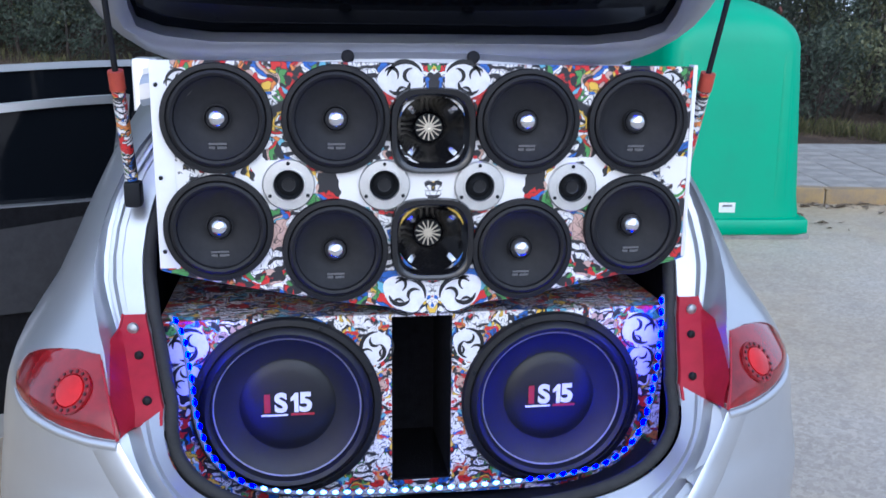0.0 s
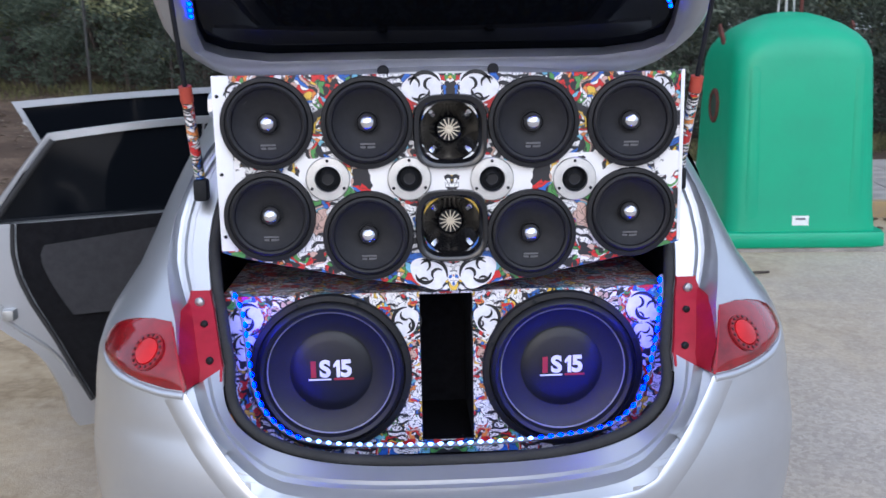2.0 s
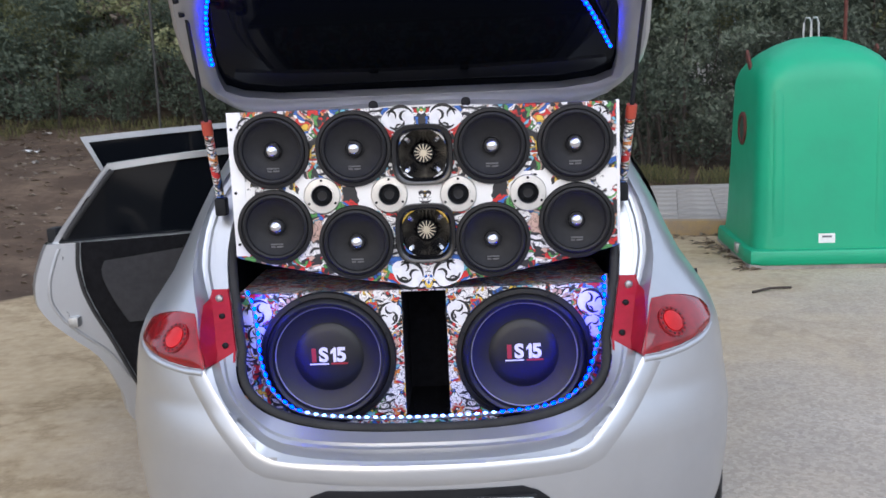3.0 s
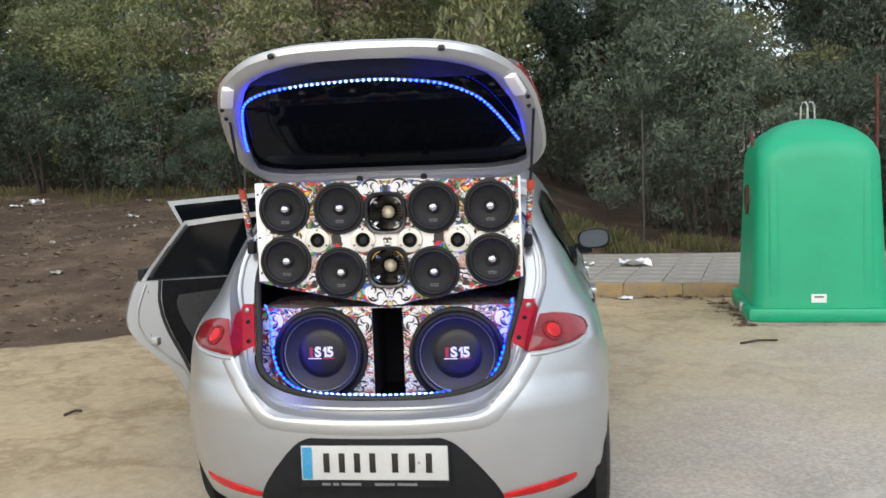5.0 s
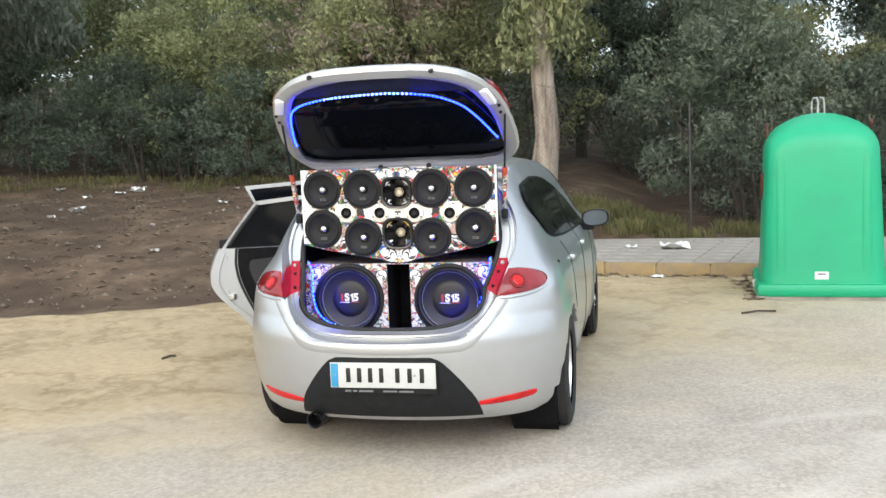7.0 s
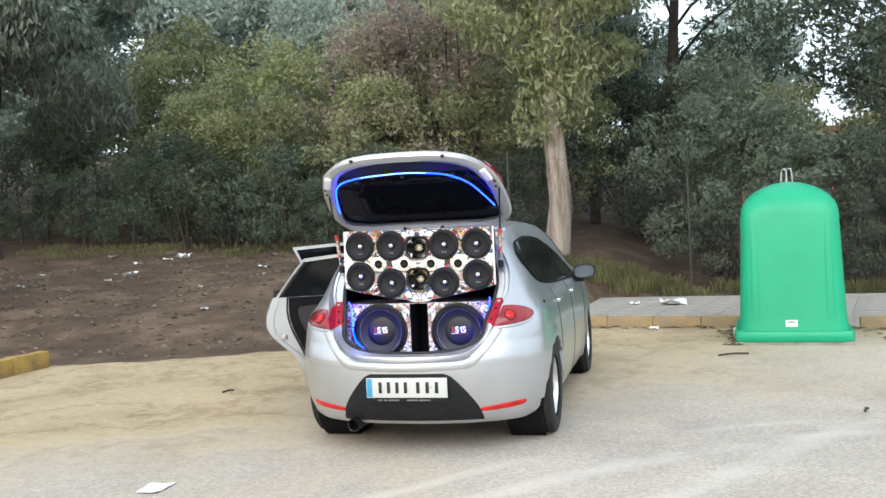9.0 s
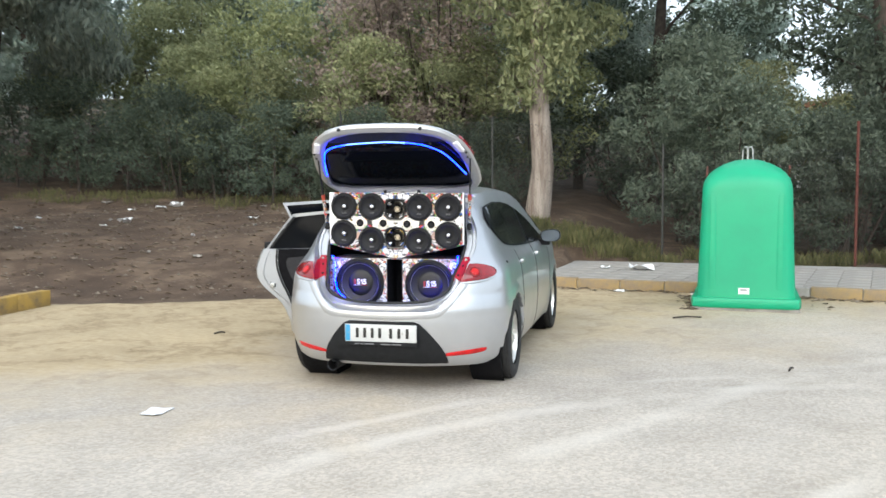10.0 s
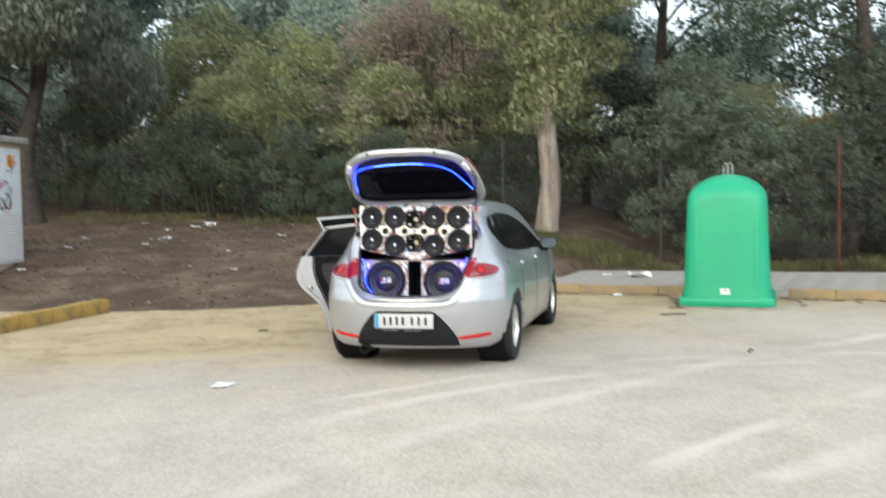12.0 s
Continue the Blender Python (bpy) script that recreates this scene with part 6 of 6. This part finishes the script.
def make_tree(name, label, category, seed, height, trunk, spread, low, limbs, mat, bark, per, leaf, hang=0.0, long=1.0, clump=0.7, extra=0, group="", veil=0):
    rng = random.Random(seed)
    th = thing(name, (0, 0, 0), label, category, group)
    g, ends = limb_tree(rng, height, trunk, spread, low, limbs)
    part("trunk", g, bark, th, weld=0.0)
    cl = []
    for e in ends:
        s = clump * rng.uniform(0.6, 1.25)
        cl.append(((e.x, e.y, e.z), (s, s, s * rng.uniform(0.5, 0.8))))
    cl += crown_clumps(rng, height, spread, low, extra, clump)
    for i in range(veil):
        a, z = rng.uniform(-2.8, -0.3), rng.uniform(2.6, 7.0)
        d = rng.uniform(0.3, 0.7)
        cl.append(((d * math.cos(a), d * math.sin(a), z), (0.42, 0.42, 0.75)))
    part("crown", leaf_cloud(cl, per, leaf, seed, hang, long), mat, th, smooth=False)
    return th


def make_bush(name, label, seed, height, spread, mat, per, leaf, stems=7, clump=0.42, count=26, hang=0.0, long=1.0, group="roadside bushes"):
    rng = random.Random(seed)
    th = thing(name, (0, 0, 0), label, "bush", group)
    g = Geo()
    cl = []
    for i in range(stems):
        a = rng.uniform(0, 2 * math.pi)
        ln = height * rng.uniform(0.55, 0.9)
        ox = 0.25 * spread * rng.random()
        tip = Vector((math.cos(a) * spread * rng.uniform(0.2, 0.7), math.sin(a) * spread * rng.uniform(0.2, 0.7), ln))
        pts = [Vector((ox * math.cos(a), ox * math.sin(a), -0.15)) * (1 - u) + tip * u + Vector((rng.uniform(-.08, .08), rng.uniform(-.08, .08), 0)) * u for u in np.linspace(0, 1, 5)]
        r = 0.035 * rng.uniform(0.6, 1.3)
        part("stem", Geo().tube([tuple(p) for p in pts], [r * (1 - 0.8 * k / 4) for k in range(5)], 6), BARK_DARK, th)
        cl += [(tuple(pts[3]), (clump, clump, clump * 0.8)), (tuple(pts[4]), (clump, clump, clump * 0.7))]
    cl += crown_clumps(rng, height, spread, height * 0.12, count, clump)
    part("crown", leaf_cloud(cl, per, leaf, seed + 50, hang, long), mat, th, smooth=False)
    return th


def plant(src, first, places):
    """Sets the first one at its place and copies it to the others: (x, y, scale, turn)."""
    for i, (x, y, s, a) in enumerate(places):
        z = ground_z(x, y) - 0.05
        m = pose(x, y, z, 0, 0, a) @ Matrix.Diagonal((s, s, s, 1))
        if i == 0:
            src.matrix_basis = m
        else:
            c = copy_thing(src, pose(x, y, z, 0, 0, a))
            c.scale = (s, s, s)


def build_woods():
    rng = random.Random(11)
    b1 = make_bush("olive_bush", "dense olive-green roadside bush with thin stems", 21, 3.6, 1.7, LEAF_OLIVE, 1305, 0.044, count=40)
    b2 = make_bush("dark_bush", "dark green shrub at the foot of the trees, shade put into its colour", 22, 2.6, 1.6, LEAF_DARK, 1305, 0.040, count=36)
    b3 = make_bush("light_bush", "tall light-green bush with slender branches", 23, 4.6, 1.8, LEAF_LIME, 1160, 0.048, count=44, clump=0.5)
    b4 = make_bush("dry_bush", "half-dry brownish bush behind the car", 24, 4.4, 1.6, LEAF_BROWN, 754, 0.044, count=34, clump=0.45)
    b5 = make_bush("grey_bush", "grey-green feathery bush behind the fence", 25, 3.4, 1.5, LEAF_FEATHER, 2000, 0.036, count=38, hang=0.7, long=1.3)
    plant(b1, 1, [(-9.5, 15.4, 1.0, 10), (-6.9, 14.9, 0.9, 80), (-4.6, 14.6, 1.0, 150), (-13.0, 16.2, 1.15, 220), (-2.6, 15.2, 1.05, 300), (4.0, 13.4, 1.0, 40), (8.2, 12.6, 1.0, 120), (-11.2, 17.5, 1.3, 33), (-5.6, 17.0, 1.35, 260)])
    # the two largest, near y 18, stand in for a shaded gap
    plant(b2, 1, [(-8.2, 14.2, 0.75, 0), (-5.6, 13.7, 0.6, 50), (-3.4, 13.4, 0.65, 100), (-10.8, 14.6, 0.85, 160), (1.0, 18.0, 1.5, 210), (2.9, 12.2, 0.9, 260), (5.4, 12.3, 1.0, 310), (7.2, 11.8, 0.9, 20), (10.0, 11.8, 1.1, 70), (-13.6, 14.6, 1.0, 90), (-1.6, 14.6, 0.8, 130), (12.2, 12.4, 1.3, 170), (-16.0, 14.5, 1.2, 10), (2.0, 18.6, 1.6, 66), (-7.0, 14.0, 0.9, 200), (-4.4, 13.9, 0.8, 20), (-9.4, 14.4, 1.0, 300), (-2.4, 13.9, 0.7, 250), (-12.2, 14.5, 1.0, 45)])
    plant(b3, 1, [(-8.0, 16.6, 1.05, 15), (-6.0, 18.4, 1.15, 95), (-11.8, 19.0, 1.2, 200), (-1.2, 17.6, 1.05, 290), (-3.6, 17.4, 1.1, 140)])
    plant(b4, 1, [(-4.3, 15.7, 1.3, 0), (-3.4, 16.1, 1.36, 120), (-5.1, 16.3, 1.2, 220)])
    plant(b5, 1, [(2.5, 13.2, 1.2, 0), (3.4, 12.2, 0.95, 70), (6.6, 13.6, 1.2, 140), (9.2, 13.4, 1.2, 200), (4.9, 11.6, 0.75, 300), (11.5, 13.8, 1.4, 30)])
    gum = make_tree("eucalyptus_tree", "tall eucalyptus with pale peeling bark behind the lot", "tree", 31, 13.5, 0.25, 2.8, 4.6, 15, LEAF_OLIVE, BARK_PALE, 1100, 0.055, 1.2, 1.6, 0.75, 34, veil=20)
    plant(gum, 1, [(-0.65, 13.5, 1.0, 0)])
    pine = make_tree("pine_tree", "dark pine with bare branches beyond the fence", "tree", 32, 11.5, 0.24, 3.6, 4.2, 10, LEAF_DARK, BARK_DARK, 640, 0.065, 0.0, 1.3, 0.8, 18)
    plant(pine, 1, [(6.25, 14.2, 1.0, 40), (9.3, 15.2, 0.95, 100), (11.6, 17.0, 1.15, 160), (1.7, 18.0, 0.95, 250), (8.4, 20.0, 0.98, 300)])
    pep = make_tree("pepper_tree", "large overhanging tree with drooping grey-green foliage", "tree", 33, 8.8, 0.26, 3.6, 2.9, 10, LEAF_GREY, BARK_DARK, 1300, 0.062, 2.2, 1.8, 0.9, 24)
    plant(pep, 1, [(-13.2, 12.4, 1.0, 0), (-17.0, 10.5, 1.1, 140)])
    back = make_tree("broadleaf_tree", "dense grey-green tree in the wood behind, skylight and haze put into its colour", "tree", 34, 8.6, 0.2, 2.7, 1.6, 10, LEAF_SKYLIT, BARK_DARK, 420, 0.10, 0.0, 1.0, 0.95, 40, "wood behind the lot")
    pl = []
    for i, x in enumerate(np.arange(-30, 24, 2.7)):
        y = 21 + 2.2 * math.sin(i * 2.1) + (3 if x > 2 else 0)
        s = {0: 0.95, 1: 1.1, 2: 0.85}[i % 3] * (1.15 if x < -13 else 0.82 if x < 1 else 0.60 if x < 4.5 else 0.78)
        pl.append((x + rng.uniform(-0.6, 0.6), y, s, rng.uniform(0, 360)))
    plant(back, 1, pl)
    far = make_tree("round_tree", "blue-green tree on the rise behind the wood", "tree", 35, 9.5, 0.2, 3.0, 1.8, 9, LEAF_GREY, BARK_DARK, 380, 0.11, 0.0, 1.0, 1.0, 40, "wood behind the lot")
    plant(far, 1, [(-14 + 3.6 * i + rng.uniform(-1, 1), 28 + 3 * math.sin(i * 1.7), (0.78 if i < 4 else 0.62 if i < 6 else 0.52 if i < 7 else 0.7), rng.uniform(0, 360)) for i in range(13)])


def build_grass():
    rng = np.random.RandomState(5)
    V, F = [], []

    def tuft(x, y, n, h, sp):
        z = ground_z(x, y)
        for _ in range(n):
            a, r = rng.uniform(0, 6.28), sp * rng.uniform(0, 1) ** 0.5
            px, py = x + r * math.cos(a), y + r * math.sin(a)
            hh, ln = h * rng.uniform(0.5, 1.2), rng.uniform(0.1, 0.5)
            b = rng.uniform(0, 6.28)
            dx, dy = math.cos(b), math.sin(b)
            k = len(V)
            w = 0.005
            V.extend([(px - dy * w, py + dx * w, z - 0.03), (px + dy * w, py - dx * w, z - 0.03), (px + dx * ln * hh * 0.4 + dy * w * 0.6, py + dy * ln * hh * 0.4 - dx * w * 0.6, z + hh * 0.65), (px + dx * ln * hh, py + dy * ln * hh, z + hh)])
            F.append((k, k + 1, k + 2, k + 3))
    for i in range(60):
        tuft(rng.uniform(0.0, 12), rng.uniform(10.5, 11.6), 110, 0.22, 0.35)
    for i in range(14):
        tuft(rng.uniform(-0.6, 1.6), rng.uniform(10.3, 11.8), 160, 0.25, 0.4)
    for i in range(45):
        tuft(rng.uniform(-13, -1), rng.uniform(12.6, 14.2), 60, 0.16, 0.4)
    g = Geo()
    g.v, g.f, g.k = V, F, [0] * len(F)
    tagged(part("grass", g, leafy("dry_grass", (0.07, 0.08, 0.03), (0.13, 0.13, 0.055), (0.22, 0.19, 0.09)), smooth=False), "dry tufts of grass along the fence and slope", "grass", kind="stuff")


# ---------------------------------------------------------------- kiosk, far house, litter
def build_kiosk():
    th = thing("utility_kiosk", (-10.4, 6.2, ground_z(-9.6, 6.5)), "plastered utility kiosk with a scribbled white metal door", "utility kiosk")
    z0 = 0.3
    R = pose(-9.8, 7.65, 0, 0, 0, 4)
    part("wall", Geo().box(-2.2, 0.0, -3.2, 0.0, z0 - 0.6, 2.72, 0.02, R), PLASTER, th, "beige weathered plaster")
    part("roof_slab", Geo().box(-2.3, 0.12, -3.3, 0.1, 2.72, 2.84, 0.02, R), CONCRETE, th, "grey concrete roof slab")
    door = part("door", Geo().box(0.0, 0.035, -1.1, -0.06, z0 + 0.2, 2.62, 0.008, R), material("white_metal", (0.62, 0.65, 0.68), 0.5, 0, 0.15, 6), th, "white metal door with scribbles")
    for i in range(16):
        z = z0 + 0.28 + i * 0.058
        part("louvre", Geo().box(0.03, 0.05, -1.06, -0.10, 0, 0.035, 0.004, R @ pose(0, 0, z, 0, 18, 0)), WHITE_BOARD, door)
    rng = random.Random(3)
    for i in range(9):
        g = Geo()
        y, z = rng.uniform(-0.95, -0.35), rng.uniform(1.5, 2.4)
        g.tube([R @ Vector((0.038, y + rng.uniform(0, 0.25), z + rng.uniform(-0.15, 0.15))) for k in range(6)], 0.008, 5)
        part("scribble", g, BLACK_INK if i % 4 else RED_PRINT, door)
    part("sticker", Geo().box(0.036, 0.04, -0.45, -0.3, 2.28, 2.5, 0.001, R), material("orange_sticker", (0.6, 0.25, 0.03), 0.5, 0, 0.1, 20), door)


def build_house():
    at = (6.6, 32.0, 2.0)
    th = thing("distant_house", at, "low white house half hidden by trees", "house")
    part("wall", Geo().box(4.6, 9.4, 32, 36, 1.0, 4.3, 0.03), material("white_wall", (0.7, 0.69, 0.66), 0.9, 0, 0.1, 1.5), th)
    part("roof", Geo().box(4.3, 9.7, 31.6, 36.4, 4.3, 4.55, 0.05), material("clay_roof", (0.32, 0.15, 0.09), 0.9, 0, 0.3, 4), th)
    part("window", Geo().box(6.4, 7.2, 31.97, 32.02, 3.2, 4.0, 0.01), GLASS_DARK, th)


def build_litter():
    rng = random.Random(9)

    def scrap(name, label, x, y, w, h, mat, lift=0.0, crumple=0.02):
        rows = []
        for i in range(5):
            rows.append([(x + w * (j / 4 - 0.5) + rng.uniform(-.1, .1) * w, y + h * (i / 4 - 0.5) + rng.uniform(-.1, .1) * h, ground_z(x, y) + lift + 0.004 + crumple * rng.random()) for j in range(5)])
        top = Geo().grid(rows)
        top.grid([[(a, b, c - 0.003) for a, b, c in r] for r in rows])
        tagged(part(name, top, mat), label, "litter", "litter")
    scrap("paper_sheet", "white sheet of paper lying on the asphalt", -1.30, -0.80, 0.13, 0.19, PAPER, 0, 0.012)
    scrap("paper_scrap", "crumpled white paper on the pavement", 1.62, 8.62, 0.34, 0.22, PAPER, 0.13, 0.10)
    scrap("paper_scrap", "small white scrap on the pavement", 1.05, 8.8, 0.14, 0.1, PAPER, 0.13, 0.05)
    scrap("paper_scrap", "white scrap beside the kerb", 1.35, 6.7, 0.14, 0.08, PAPER, 0, 0.04)
    for i in range(20):
        x, y = rng.uniform(-11, -1.8), rng.uniform(6.8, 13.2)
        if y < dirt_edge(x) + 1.2:
            continue
        s = rng.uniform(0.05, 0.2)
        scrap("rubbish_scrap", "pale scrap of rubbish on the earth slope", x, y, s, s * 0.7, PAPER if i % 3 else CONCRETE, 0, 0.05)
    scrap("paper_scrap", "white rubbish lump on the earth slope", -8.4, 10.35, 0.26, 0.18, PAPER, 0, 0.12)
    scrap("paper_scrap", "white rubbish lump at the top of the slope", -8.64, 12.78, 0.3, 0.2, PAPER, 0, 0.12)
    # stones and twigs
    V, F = [], []
    for i in range(700):
        x, y = rng.uniform(-12, 0.2), rng.uniform(4.5, 14)
        if y < dirt_edge(x) + 0.2:
            continue
        s, z = rng.uniform(0.01, 0.05), ground_z(x, y)
        k = len(V)
        V += [(x + s * rng.uniform(.7, 1.2), y, z), (x, y + s, z), (x - s * rng.uniform(.7, 1.2), y, z), (x, y - s, z), (x + rng.uniform(-.3, .3) * s, y, z + s * rng.uniform(.5, .9)), ]
        F += [(k, k + 1, k + 4), (k + 1, k + 2, k + 4), (k + 2, k + 3, k + 4), (k + 3, k, k + 4)]
    g = Geo()
    g.v, g.f, g.k = V, F, [0] * len(F)
    tagged(part("stones", g, STONE, smooth=False), "small stones scattered on the earth slope", "stones", kind="stuff")
    V, F = [], []
    for i in range(6300):
        x, y = rng.uniform(-12, 0.0), rng.uniform(4.5, 14)
        if i < 600:
            x = rng.uniform(0.4, 7.0)
            y = kerb_y(x) - 0.02 - abs(rng.gauss(0, 0.14))
        elif i < 730:
            x, y = rng.gauss(2.26, 0.07), rng.uniform(4.95, 6.4)
        elif i < 760:
            x, y = rng.gauss(3.75, 0.15), rng.uniform(5.0, 6.4)
        elif y < dirt_edge(x) + 0.1 + 0.8 * rng.random():
            continue
        a, s, z = rng.uniform(0, 6.28), 0.012 + 0.06 * rng.random() ** 3, ground_z(x, y) + 0.006
        c, q, k = math.cos(a) * s, math.sin(a) * s, len(V)
        V += [(x - c, y - q, z), (x + 0.4 * q, y - 0.4 * c, z + 0.3 * s), (x + c, y + q, z + 0.004), (x - 0.4 * q, y + 0.4 * c, z + 0.4 * s)]
        F.append((k, k + 1, k + 2, k + 3))
    g = Geo()
    g.v, g.f, g.k = V, F, [0] * len(F)
    tagged(part("leaf_litter", g, leafy("fallen_leaves", (0.10, 0.07, 0.045), (0.22, 0.17, 0.12), (0.42, 0.37, 0.30)), smooth=False), "dry fallen leaves scattered on the slope and along the kerb", "leaf litter", kind="stuff")
    for x, y, a, ln in ((2.05, 4.2, 20, 0.32), (2.9, 1.4, 70, 0.12), (-1.9, 3.2, 10, 0.2), (-2.4, 2.2, 60, 0.12)):
        c, s = math.cos(radians(a)), math.sin(radians(a))
        tagged(part("twig", Geo().tube([(x, y, 0.012), (x + 0.5 * ln * c, y + 0.5 * ln * s + 0.02, 0.02), (x + ln * c, y + ln * s, 0.012)], 0.009, 6), BARK_DARK), "short dark twig lying on the lot", "twig", "twigs")


build_pavement()
build_fence()
build_kiosk()
build_house()
build_litter()
build_grass()
build_woods()
